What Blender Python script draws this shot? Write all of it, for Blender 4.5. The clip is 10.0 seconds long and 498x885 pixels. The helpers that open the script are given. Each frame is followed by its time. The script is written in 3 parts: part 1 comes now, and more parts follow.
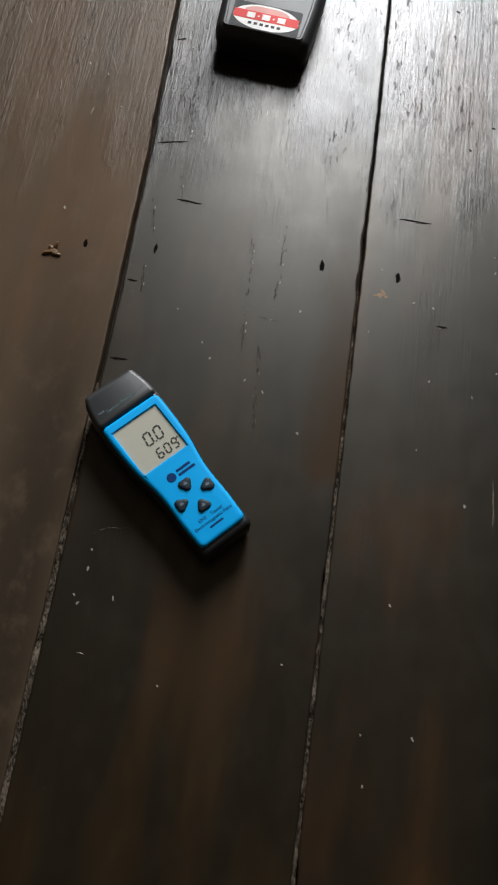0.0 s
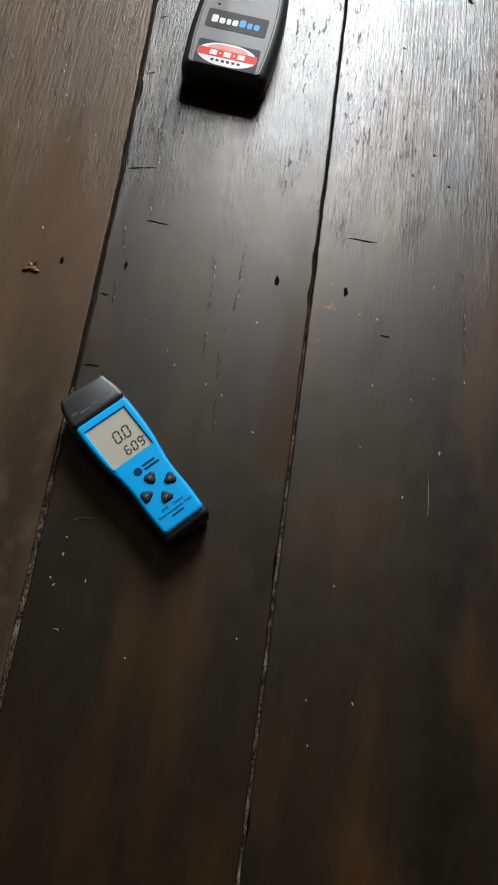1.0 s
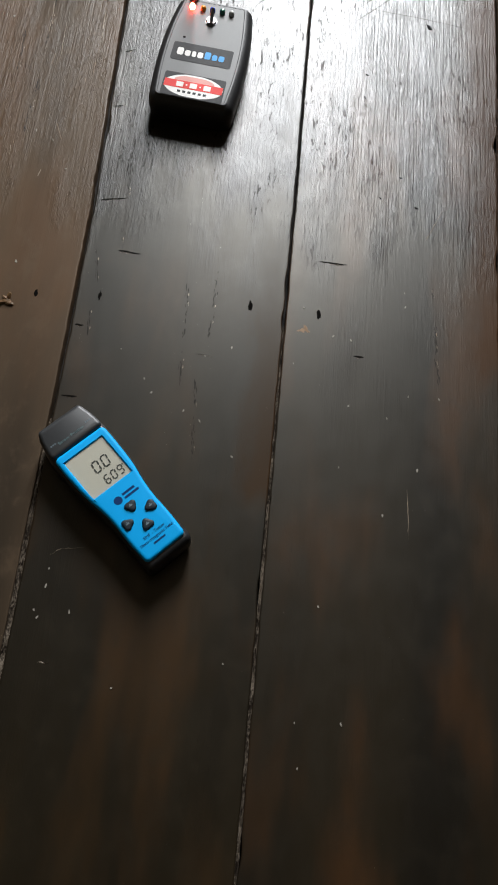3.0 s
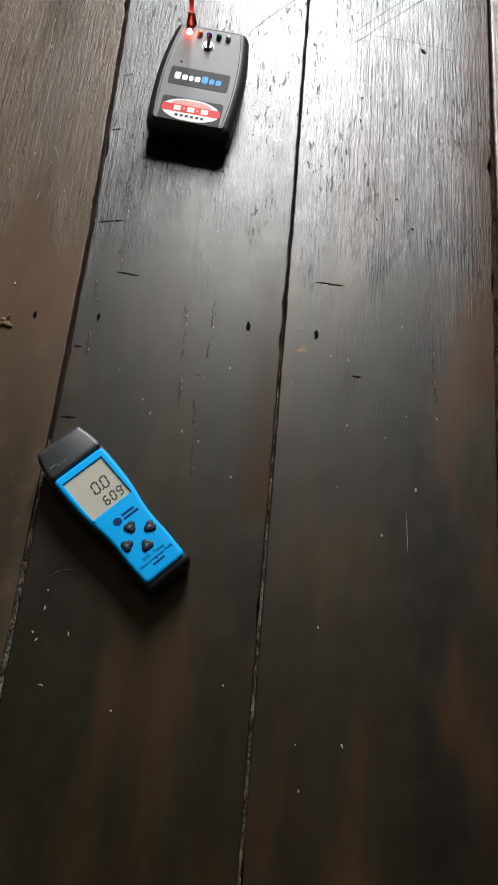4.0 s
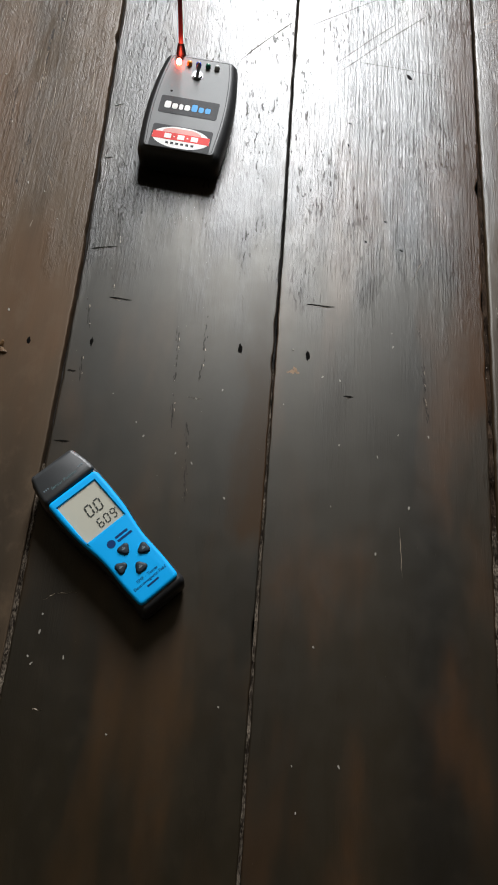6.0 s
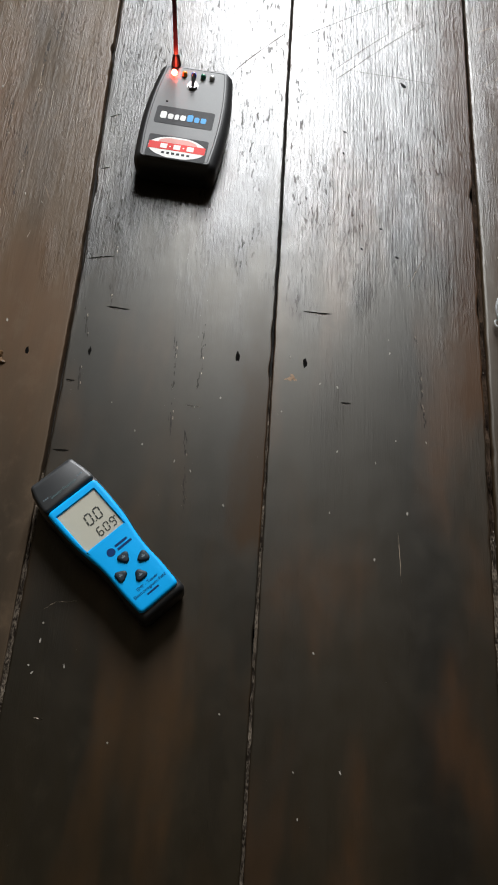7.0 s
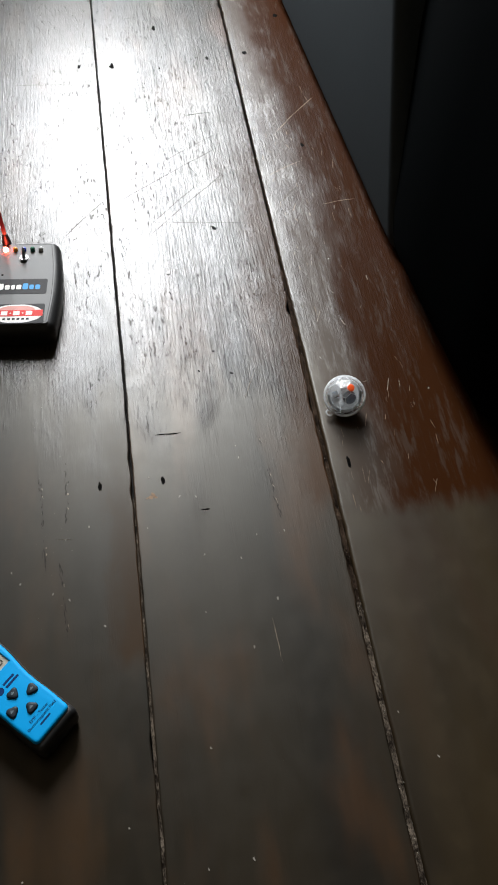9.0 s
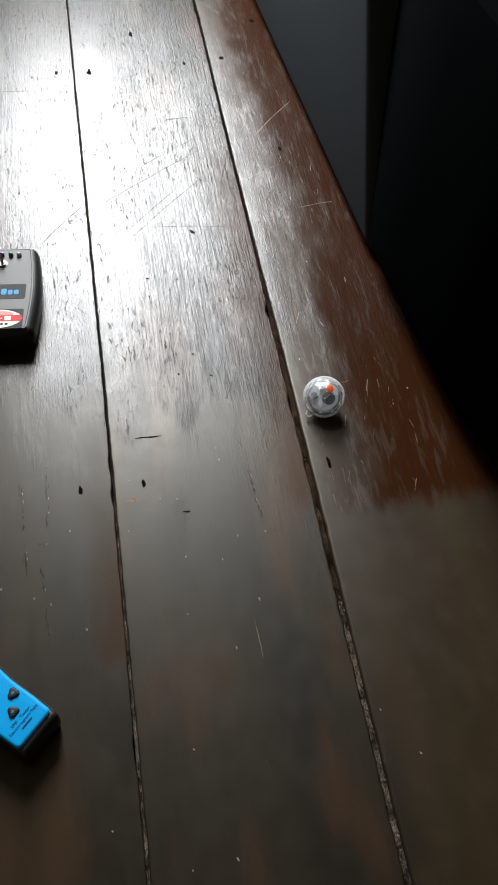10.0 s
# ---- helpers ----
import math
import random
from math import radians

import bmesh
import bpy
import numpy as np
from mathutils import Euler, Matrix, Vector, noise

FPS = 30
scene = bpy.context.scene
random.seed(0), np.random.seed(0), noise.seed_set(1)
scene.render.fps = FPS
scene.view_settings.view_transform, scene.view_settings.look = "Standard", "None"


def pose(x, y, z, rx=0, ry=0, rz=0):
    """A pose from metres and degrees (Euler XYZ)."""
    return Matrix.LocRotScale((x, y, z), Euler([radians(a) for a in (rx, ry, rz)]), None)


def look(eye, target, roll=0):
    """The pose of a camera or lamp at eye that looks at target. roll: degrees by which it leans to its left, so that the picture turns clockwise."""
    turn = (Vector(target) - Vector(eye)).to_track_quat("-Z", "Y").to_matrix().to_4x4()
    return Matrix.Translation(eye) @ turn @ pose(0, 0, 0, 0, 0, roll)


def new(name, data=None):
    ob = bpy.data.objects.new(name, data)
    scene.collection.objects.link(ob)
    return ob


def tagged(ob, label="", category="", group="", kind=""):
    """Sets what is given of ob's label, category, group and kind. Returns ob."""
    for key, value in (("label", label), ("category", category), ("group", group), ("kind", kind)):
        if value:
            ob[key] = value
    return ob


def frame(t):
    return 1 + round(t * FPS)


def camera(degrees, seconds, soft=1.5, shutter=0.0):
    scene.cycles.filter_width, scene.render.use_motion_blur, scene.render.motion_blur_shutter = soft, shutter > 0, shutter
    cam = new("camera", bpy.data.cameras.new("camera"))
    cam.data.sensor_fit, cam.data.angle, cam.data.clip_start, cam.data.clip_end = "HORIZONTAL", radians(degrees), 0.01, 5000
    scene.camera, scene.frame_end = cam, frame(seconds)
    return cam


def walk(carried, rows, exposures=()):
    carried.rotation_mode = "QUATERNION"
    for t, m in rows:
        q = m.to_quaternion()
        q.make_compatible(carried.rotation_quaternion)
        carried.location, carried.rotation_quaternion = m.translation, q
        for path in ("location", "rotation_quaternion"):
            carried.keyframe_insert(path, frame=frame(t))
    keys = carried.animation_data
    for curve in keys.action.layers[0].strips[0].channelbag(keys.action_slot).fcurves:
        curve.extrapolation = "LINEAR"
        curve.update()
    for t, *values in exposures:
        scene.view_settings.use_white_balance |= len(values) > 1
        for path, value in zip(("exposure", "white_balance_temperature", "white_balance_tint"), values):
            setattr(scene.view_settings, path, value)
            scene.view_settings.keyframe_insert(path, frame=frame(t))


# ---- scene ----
cam = camera(33.9, 10.0, soft=1.8, shutter=0.5)

PATH = [
    (0, (0.011, 0.029, 0.509), (-0.003, 0.695, -1.376), 7.4),
    (0.5, (0.029, 0.016, 0.535), (0.021, 0.687, -1.349), 7.9),
    (1, (0.033, 0.007, 0.564), (0.044, 0.69, -1.316), 9.2),
    (1.5, (0.035, 0.008, 0.566), (0.052, 0.699, -1.31), 9.2),
    (2, (0.037, 0.007, 0.566), (0.064, 0.711, -1.305), 9.3),
    (2.5, (0.037, 0.007, 0.567), (0.075, 0.727, -1.299), 9.4),
    (4, (0.034, 0.009, 0.57), (0.083, 0.786, -1.272), 9.3),
    (4.5, (0.035, 0.008, 0.571), (0.086, 0.802, -1.264), 9.2),
    (5, (0.038, 0.008, 0.571), (0.088, 0.81, -1.261), 9.1),
    (5.5, (0.04, 0.007, 0.572), (0.084, 0.823, -1.254), 8.4),
    (7, (0.041, 0.005, 0.575), (0.082, 0.852, -1.237), 7.1),
    (7.2, (0.047, 0.006, 0.577), (0.088, 0.847, -1.237), 7.0),
    (7.5, (0.071, -0.018, 0.583), (0.124, 0.86, -1.213), 4.3),
    (7.8, (0.074, -0.016, 0.597), (0.161, 0.868, -1.194), 4.5),
    (8, (0.078, -0.023, 0.598), (0.192, 0.93, -1.156), 4.6),
    (8.2, (0.084, -0.041, 0.611), (0.259, 1.028, -1.070), 4.7),
    (8.3, (0.089, -0.044, 0.620), (0.268, 1.054, -1.040), 3.5),
    (8.5, (0.09, -0.046, 0.619), (0.289, 1.078, -1.024), 3.2),
    (9, (0.094, -0.041, 0.614), (0.315, 1.083, -1.025), 3.1),
    (9.5, (0.095, -0.042, 0.614), (0.335, 1.087, -1.019), 3.4),
    (10, (0.099, -0.046, 0.614), (0.354, 1.084, -1.016), 3.6),
]
walk(cam, [(t, look(eye, target, roll)) for t, eye, target, roll in PATH],
     exposures=[(0.0, -0.18), (1.0, -0.10), (3.0, -0.06), (5.0, 0.0), (10.0, 0.0)])

# ---- world and light ----
world = bpy.data.worlds.new("sky")
scene.world = world
world.use_nodes = True
wn = world.node_tree
sky = wn.nodes.new("ShaderNodeTexSky")
sky.sky_type = "NISHITA"
sky.sun_disc = False
sky.sun_elevation, sky.sun_rotation = radians(40), radians(200)
wn.links.new(sky.outputs[0], wn.nodes["Background"].inputs[0])
wn.nodes["Background"].inputs[1].default_value = 0.1

WIN_X0, WIN_X1, WIN_Z0, WIN_Z1, WIN_Y = -0.15, 0.31, 0.48, 1.68, 1.75
lamp = bpy.data.lights.new("window_daylight", "AREA")
lamp.shape, lamp.size, lamp.size_y = "RECTANGLE", WIN_X1 - WIN_X0, WIN_Z1 - WIN_Z0
lamp.energy, lamp.color = 82.0, (0.97, 0.985, 1.0)
new("window_daylight", lamp).matrix_world = look(
    ((WIN_X0 + WIN_X1) / 2, WIN_Y + 0.06, (WIN_Z0 + WIN_Z1) / 2), ((WIN_X0 + WIN_X1) / 2, 0, (WIN_Z0 + WIN_Z1) / 2))


# ---- materials ----
class Nodes:
    """Short hand for building one node material."""

    def __init__(self, name):
        self.mat = bpy.data.materials.new(name)
        self.mat.use_nodes = True
        self.t = self.mat.node_tree
        self.b = self.t.nodes["Principled BSDF"]

    def add(self, kind, **inputs):
        n = self.t.nodes.new(kind)
        for k, v in inputs.items():
            self.put(n, k.replace("_", " "), v)
        return n

    def put(self, n, key, v):
        s = n.inputs[key]
        if isinstance(v, bpy.types.NodeSocket):
            self.t.links.new(v, s)
        else:
            s.default_value = v

    def set(self, **inputs):
        for k, v in inputs.items():
            self.put(self.b, k.replace("_", " "), v)

    def math(self, op, a, b=0.0, clamp=False):
        n = self.t.nodes.new("ShaderNodeMath")
        n.operation, n.use_clamp = op, clamp
        self.put(n, 0, a)
        self.put(n, 1, b)
        return n.outputs[0]

    def coords(self, scale=(1, 1, 1), shift=0.0):
        tc = self.add("ShaderNodeTexCoord")
        m = self.add("ShaderNodeMapping", Vector=tc.outputs["Object"])
        m.inputs["Scale"].default_value = scale
        m.inputs["Location"].default_value = (shift, shift * 1.7, shift * 0.3)
        return m.outputs[0]

    def noise(self, scale=(1, 1, 1), shift=0.0, detail=3.0, rough=0.55, warp=0.0):
        return self.add("ShaderNodeTexNoise", Vector=self.coords(scale, shift), Scale=1.0, Detail=detail,
                        Roughness=rough, Distortion=warp).outputs[0]

    def ramp(self, f, a, b, lo=0.0, hi=1.0):
        n = self.t.nodes.new("ShaderNodeMapRange")
        n.interpolation_type = "SMOOTHSTEP"
        self.put(n, 0, f)
        for i, v in enumerate((a, b, lo, hi)):
            n.inputs[i + 1].default_value = v
        return n.outputs[0]

    def mix(self, f, a, b):
        n = self.t.nodes.new("ShaderNodeMix")
        n.data_type = "RGBA"
        self.put(n, 0, f)
        for i, v in ((6, a), (7, b)):
            self.put(n, i, (*v, 1) if isinstance(v, tuple) else v)
        return n.outputs[2]

    def bump(self, height, strength, distance, under=None):
        n = self.add("ShaderNodeBump", Height=height, Strength=strength, Distance=distance)
        if under is not None:
            self.put(n, "Normal", under)
        return n.outputs[0]


def plain(name, color, rough=0.5, metal=0.0, spread=0.12, scale=900, bump=0.08, **extra):
    """A moulded or painted surface with faint mottling and a fine texture."""
    m = Nodes(name)
    f = m.noise((scale * 0.08,) * 3, 3.1)
    dark = tuple(c * (1 - spread) for c in color)
    light = tuple(min(1, c * (1 + spread)) for c in color)
    fine = m.noise((scale,) * 3, 1.3)
    m.set(Base_Color=m.mix(f, dark, light), Metallic=metal,
          Roughness=m.ramp(fine, 0.2, 0.8, rough * 0.85, min(1, rough * 1.15)), **extra)
    if bump:
        m.set(Normal=m.bump(fine, bump, 0.0004))
    return m.mat


def wood(name, dark, light, red, shift, wear=0.5, redness=0.5, bare=None, scuffs=0.0, sheen=0.56, ridges=0.5, flakes=0.5, glare=None, rugged=None):
    """Old floor board: dark stain under a worn coat of varnish, grain along y.
    bare: (x0, x1, y0, y1), where the coat has gone dull and reddish. scuffs: pale rubbed streaks in there.
    glare: (x0, x1, a, b), window glare painted into the gloss, a at x0 and b at x1. rugged: such a ramp for the open
    grain.
    ridges: open grain where the coat is worn. flakes: long dull spots where the coat has lifted."""
    m = Nodes(name)
    broad = m.noise((12, 1.3, 1), shift, 2)
    patch = m.noise((20, 5, 1), shift + 4, 3, 0.5)
    grain = m.noise((430, 15, 1), shift + 8, 5, 0.66, 0.6)
    fibre = m.noise((760, 60, 1), shift + 2, 4, 0.65, 0.3)
    flake = m.noise((400, 78, 1), shift + 5, 4, 0.56, 0.3)
    clump = m.noise((30, 9, 1), shift + 16, 3, 0.55)
    crackle = m.noise((460, 260, 1), shift + 15, 4, 0.65, 0.4)
    cloud = m.noise((55, 38, 1), shift + 17, 5, 0.65)
    where = m.add("ShaderNodeSeparateXYZ", Vector=m.add("ShaderNodeTexCoord").outputs["Object"])
    # mask by y: the window's glare zone, where gloss and worn texture show most
    glare_end = m.ramp(m.math("ADD", where.outputs[1], m.math("MULTIPLY", m.noise((34, 9, 1), shift + 14, 4), 0.34)), 0.50, 0.72)
    zone = m.math("MULTIPLY", m.noise((16, 4.0, 1), shift + 9, 4, 0.6), m.math("ADD", 0.45, m.math("MULTIPLY", glare_end, 0.62)))
    worn = m.ramp(m.math("ADD", zone, m.math("MULTIPLY", m.math("SUBTRACT", fibre, 0.5), 0.06)), 0.52 - 0.35 * wear, 0.86 - 0.35 * wear)
    tone = m.mix(m.ramp(broad, 0.32, 0.70), dark, light)
    tone = m.mix(m.math("MULTIPLY", m.ramp(patch, 0.46, 0.72), redness), tone, red)
    tone = m.mix(m.math("MULTIPLY", m.ramp(grain, 0.45, 0.75), m.math("ADD", 0.08, m.math("MULTIPLY", worn, 0.25))), tone, tuple(c * 0.45 for c in dark))
    tone = m.mix(m.math("MULTIPLY", m.ramp(cloud, 0.48, 0.72), 0.45), tone, tuple(c * 1.15 for c in light))
    pits = m.math("MULTIPLY", m.math("MULTIPLY", m.ramp(flake, 0.60, 0.64), m.ramp(clump, 0.41, 0.56)), m.math("MULTIPLY", worn, min(1.0, flakes * 1.6)))
    tone = m.mix(m.math("MULTIPLY", pits, 0.3), tone, tuple(c * 0.4 for c in dark))
    rough = m.math("ADD", m.ramp(cloud, 0.3, 0.7, 0.365, 0.425), m.math("MULTIPLY", pits, 0.12))
    rough = m.math("SUBTRACT", rough, m.math("MULTIPLY", worn, 0.03))
    dull = m.ramp(cloud, 0.3, 0.7, 1.06, 0.94)
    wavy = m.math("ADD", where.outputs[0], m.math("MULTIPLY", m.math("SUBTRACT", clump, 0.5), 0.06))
    # the window's highlight is painted across the board as stronger and weaker gloss
    if glare:
        shone = m.math("SUBTRACT", m.ramp(wavy, *glare), 0.86)
        dull = m.math("MULTIPLY", dull, m.math("ADD", 0.86, m.math("MULTIPLY", shone, glare_end)))
    rugged = m.ramp(wavy, *rugged) if rugged else ridges
    if bare:
        edge = m.math("MULTIPLY", m.math("SUBTRACT", m.noise((90, 30, 1), shift + 1, 4, 0.6), 0.5), 0.03)
        px, py = m.math("ADD", where.outputs[0], edge), m.math("ADD", where.outputs[1], m.math("MULTIPLY", edge, 0.9))
        area = m.math("MULTIPLY", m.math("MULTIPLY", m.ramp(px, bare[0] - 0.012, bare[0] + 0.018), m.ramp(px, bare[1] - 0.006, bare[1], 1, 0)),
                      m.math("MULTIPLY", m.ramp(py, bare[2] - 0.006, bare[2] + 0.022), m.ramp(py, bare[3] - 0.3, bare[3], 1, 0)))
        tone = m.mix(m.math("MULTIPLY", area, 0.6), tone, red)
        rough = m.math("ADD", rough, m.math("MULTIPLY", area, 0.03))
        dull = m.math("MULTIPLY", dull, m.math("SUBTRACT", 1.0, m.math("MULTIPLY", area, 0.5)))
        if scuffs:
            # what is left of the coat lies in grey islands, rubbed along the grain
            rub = m.math("ADD", m.math("MULTIPLY", m.noise((190, 26, 1), shift + 11, 6, 0.74, 0.4), 0.68), m.math("MULTIPLY", m.noise((40, 12, 1), shift + 12, 4, 0.6), 0.32))
            rub = m.math("MULTIPLY", m.math("MULTIPLY", m.ramp(rub, 0.50, 0.62), area), scuffs)
            # red stained strip along the sofa; the seat's dark fade is painted by cutting its sheen
            deep = m.math("MULTIPLY", area, m.ramp(m.math("ADD", px, m.math("MULTIPLY", m.math("SUBTRACT", patch, 0.5), 0.10)), 0.275, 0.322))
            tone = m.mix(m.math("MULTIPLY", deep, 0.8), tone, (0.031, 0.0088, 0.0021))
            dull = m.math("MULTIPLY", dull, m.math("SUBTRACT", 1.0, m.math("MULTIPLY", deep, 0.90)))
            tone = m.mix(m.math("MULTIPLY", rub, 0.35), tone, (0.060, 0.048, 0.038))
            dull = m.math("ADD", dull, m.math("MULTIPLY", m.math("MULTIPLY", rub, m.math("SUBTRACT", 1.0, m.math("MULTIPLY", deep, 0.9))), 0.52))
    # reflected room and sky colours painted as a tint: warm on smooth coat, cool where worn
    m.set(Base_Color=tone, Roughness=rough, IOR=1.5, Specular_Tint=m.mix(worn, (1.0, 0.975, 0.90), (0.985, 0.995, 1.0)))
    # the grain is flattened where worn is low, away from the glare zone
    open_grain = m.math("MULTIPLY", m.ramp(m.math("ADD", m.math("MULTIPLY", grain, 0.72), m.math("MULTIPLY", crackle, 0.28)), 0.49, 0.60), m.math("MULTIPLY", worn, rugged))
    shine = m.math("MULTIPLY", m.math("MULTIPLY", dull, sheen), m.math("SUBTRACT", 1.0, m.math("MULTIPLY", pits, 0.62)))
    m.set(Specular_IOR_Level=m.math("MULTIPLY", shine, m.math("SUBTRACT", 1.0, m.math("MULTIPLY", open_grain, 0.42))))
    smooth = m.noise((30, 9, 1), shift + 6, 3, 0.5)
    height = m.math("ADD", m.math("MULTIPLY", m.math("MULTIPLY", grain, 2.1), rugged), m.math("ADD", m.math("MULTIPLY", fibre, 0.45), m.math("MULTIPLY", crackle, 0.22)))
    height = m.math("SUBTRACT", m.math("MULTIPLY", height, m.math("ADD", 0.06, m.math("MULTIPLY", worn, 0.94))), m.math("MULTIPLY", pits, 0.35))
    n = m.bump(smooth, 0.08, 0.0012)
    n = m.bump(height, 0.85, 0.0006, n)
    m.set(Normal=n)
    return m.mat


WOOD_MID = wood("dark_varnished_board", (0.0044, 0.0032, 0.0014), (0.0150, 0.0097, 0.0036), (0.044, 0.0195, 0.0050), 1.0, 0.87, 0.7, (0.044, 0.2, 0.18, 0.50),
                sheen=0.60, flakes=0.8, glare=(-0.07, 0.03, 0.72, 1.14), rugged=(-0.07, 0.02, 0.5, 0.18))
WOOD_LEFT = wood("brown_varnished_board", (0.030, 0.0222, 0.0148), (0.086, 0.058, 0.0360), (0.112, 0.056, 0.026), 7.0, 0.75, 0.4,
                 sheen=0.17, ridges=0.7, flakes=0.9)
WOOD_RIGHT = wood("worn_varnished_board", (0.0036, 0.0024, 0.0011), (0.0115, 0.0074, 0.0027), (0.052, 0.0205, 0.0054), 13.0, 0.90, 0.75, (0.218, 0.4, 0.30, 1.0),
                  sheen=0.72, flakes=0.7, glare=(0.165, 0.228, 1.16, 0.72), rugged=(0.080, 0.150, 0.30, 0.85))
WOOD_RED = wood("reddish_varnished_board", (0.011, 0.0066, 0.0024), (0.027, 0.0165, 0.0048), (0.030, 0.0118, 0.0042), 21.0, 0.66, 0.35, (0.254, 0.5, 0.288, 1.6), 1.0,
                sheen=0.56, ridges=0.5, flakes=0.2)

SUBFLOOR = plain("subfloor_dirt", (0.012, 0.010, 0.008), 0.9, scale=300)
HOLE = plain("nail_hole_black", (0.004, 0.0035, 0.003), 0.9, Specular_IOR_Level=0.03)
SCRATCH_LIGHT = plain("pale_scratch_and_glint", (0.30, 0.24, 0.18), 0.5)
SCRATCH_DARK = plain("scratch_dark", (0.006, 0.005, 0.004), 0.9, Specular_IOR_Level=0.05)
SCRATCH_SOFT = plain("open_grain_dark", (0.012, 0.009, 0.006), 0.6, spread=0.4, scale=2500, Specular_IOR_Level=0.18)
SCRATCH_DULL = plain("scratch_dull_varnish", (0.035, 0.031, 0.026), 0.6, spread=0.35, scale=2500, Specular_IOR_Level=0.12)
SCRATCH_TAN = plain("scratch_tan_wood", (0.17, 0.105, 0.058), 0.55, spread=0.4, scale=2500)
SPECK = plain("plaster_speck", (0.27, 0.25, 0.215), 0.8)
STAIN = plain("bare_wood_stain", (0.22, 0.125, 0.055), 0.6, spread=0.4, scale=3000)
CHIP = plain("wood_chip", (0.15, 0.078, 0.028), 0.45, spread=0.4, scale=3000)


def filler(name, low, high):
    """Dirt packed in a joint, lumpy and uneven in tone."""
    m = Nodes(name)
    f = m.noise((900, 420, 300), 2, 4, 0.65)
    g = m.noise((120, 60, 60), 5, 3, 0.6)
    f = m.math("ADD", m.math("MULTIPLY", f, 0.6), m.math("MULTIPLY", g, 0.4))
    m.set(Base_Color=m.mix(m.ramp(f, 0.40, 0.66), low, high), Roughness=0.95,
          Specular_IOR_Level=0.05, Normal=m.bump(f, 1.0, 0.0012))
    return m.mat


DUST_LINE = filler("joint_dust", (0.010, 0.007, 0.005), (0.16, 0.130, 0.100))
OLD_FILLER = filler("old_brown_filler", (0.005, 0.003, 0.002), (0.050, 0.033, 0.022))


def plaster(name, color, rough=0.7, gloss=0.5):
    m = Nodes(name)
    f = m.noise((3, 3, 3), 2, 5)
    fine = m.noise((160,) * 3, 1, 3)
    m.set(Base_Color=m.mix(f, tuple(c * 0.85 for c in color), tuple(c * 1.1 for c in color)), Roughness=rough,
          Specular_IOR_Level=gloss, Normal=m.bump(fine, 0.15, 0.0008))
    return m.mat


PANEL_GREY = plaster("dark_grey_panel", (0.042, 0.053, 0.060), 0.85, 0.15)
# near black because the shade on the seat front is in this colour
SEAT_SHADE = plaster("shade_black_cloth", (0.0011, 0.0017, 0.0020), 1.0, 0.01)
WALL_PALE = plaster("pale_wall_paint", (0.11, 0.09, 0.06))
WALL_DARK = plaster("shade_dark_paint", (0.02, 0.02, 0.02))
CEILING = plaster("ceiling_paint", (0.13, 0.10, 0.058))

BLUE = plain("blue_plastic", (0.0, 0.36, 0.80), 0.5, spread=0.03, bump=0.05, Specular_IOR_Level=0.15)
BLACK_CASE = plain("black_plastic", (0.018, 0.018, 0.019), 0.38, bump=0.15)
HEAD_GREY = plain("charcoal_plastic", (0.030, 0.032, 0.034), 0.45, bump=0.12)
KEY = plain("dark_rubber_key", (0.008, 0.018, 0.028), 0.55, Specular_IOR_Level=0.3)
KEY_MARK = plain("key_mark", (0.12, 0.17, 0.2), 0.6)
LCD = plain("lcd_glass", (0.42, 0.41, 0.34), 0.6, spread=0.05, bump=0, Specular_IOR_Level=0.15)
LCD_INK = plain("lcd_segment", (0.035, 0.04, 0.035), 0.4, bump=0)
NAVY = plain("navy_print", (0.005, 0.035, 0.13), 0.6, bump=0, Specular_IOR_Level=0.1)
TEAL = plain("teal_print", (0.09, 0.16, 0.17), 0.5, bump=0)
CASE = plain("matt_black_case", (0.012, 0.012, 0.0125), 0.42, scale=1600, bump=0.25)
FACE = plain("grey_face_panel", (0.075, 0.077, 0.078), 0.55, spread=0.05, scale=1500, bump=0.12)
DECAL = plain("dark_sticker", (0.015, 0.016, 0.018), 0.6, bump=0, Specular_IOR_Level=0.2)
WHITE = plain("white_print", (0.75, 0.74, 0.72), 0.6, bump=0, Specular_IOR_Level=0.2)
SKY_BLUE = plain("light_blue_print", (0.06, 0.30, 0.62), 0.6, bump=0, Specular_IOR_Level=0.2)
RED = plain("red_print", (0.62, 0.035, 0.03), 0.6, bump=0, Specular_IOR_Level=0.2)
CHROME = plain("chrome", (0.24, 0.24, 0.245), 0.34, 1.0, bump=0)
LED_ORANGE = plain("orange_led", (0.75, 0.28, 0.03), 0.2, bump=0)
LED_BLUE = plain("blue_led", (0.02, 0.05, 0.55), 0.12, bump=0)
LED_GREEN = plain("green_led", (0.01, 0.10, 0.06), 0.12, bump=0)
LED_CLEAR = plain("clear_led", (0.5, 0.5, 0.5), 0.1, bump=0)
RED_DOT = plain("orange_red_button", (0.85, 0.10, 0.02), 0.4, bump=0, Emission_Color=(1.0, 0.12, 0.02, 1), Emission_Strength=0.25)
PCB = plain("pale_circuit_board", (0.75, 0.8, 0.84), 0.3)
CHIP_DARK = plain("dark_component", (0.03, 0.045, 0.07), 0.2)


def glow(name, color, strength):
    m = Nodes(name)
    m.set(Base_Color=(*color, 1), Emission_Color=(*color, 1), Emission_Strength=strength)
    return m.mat


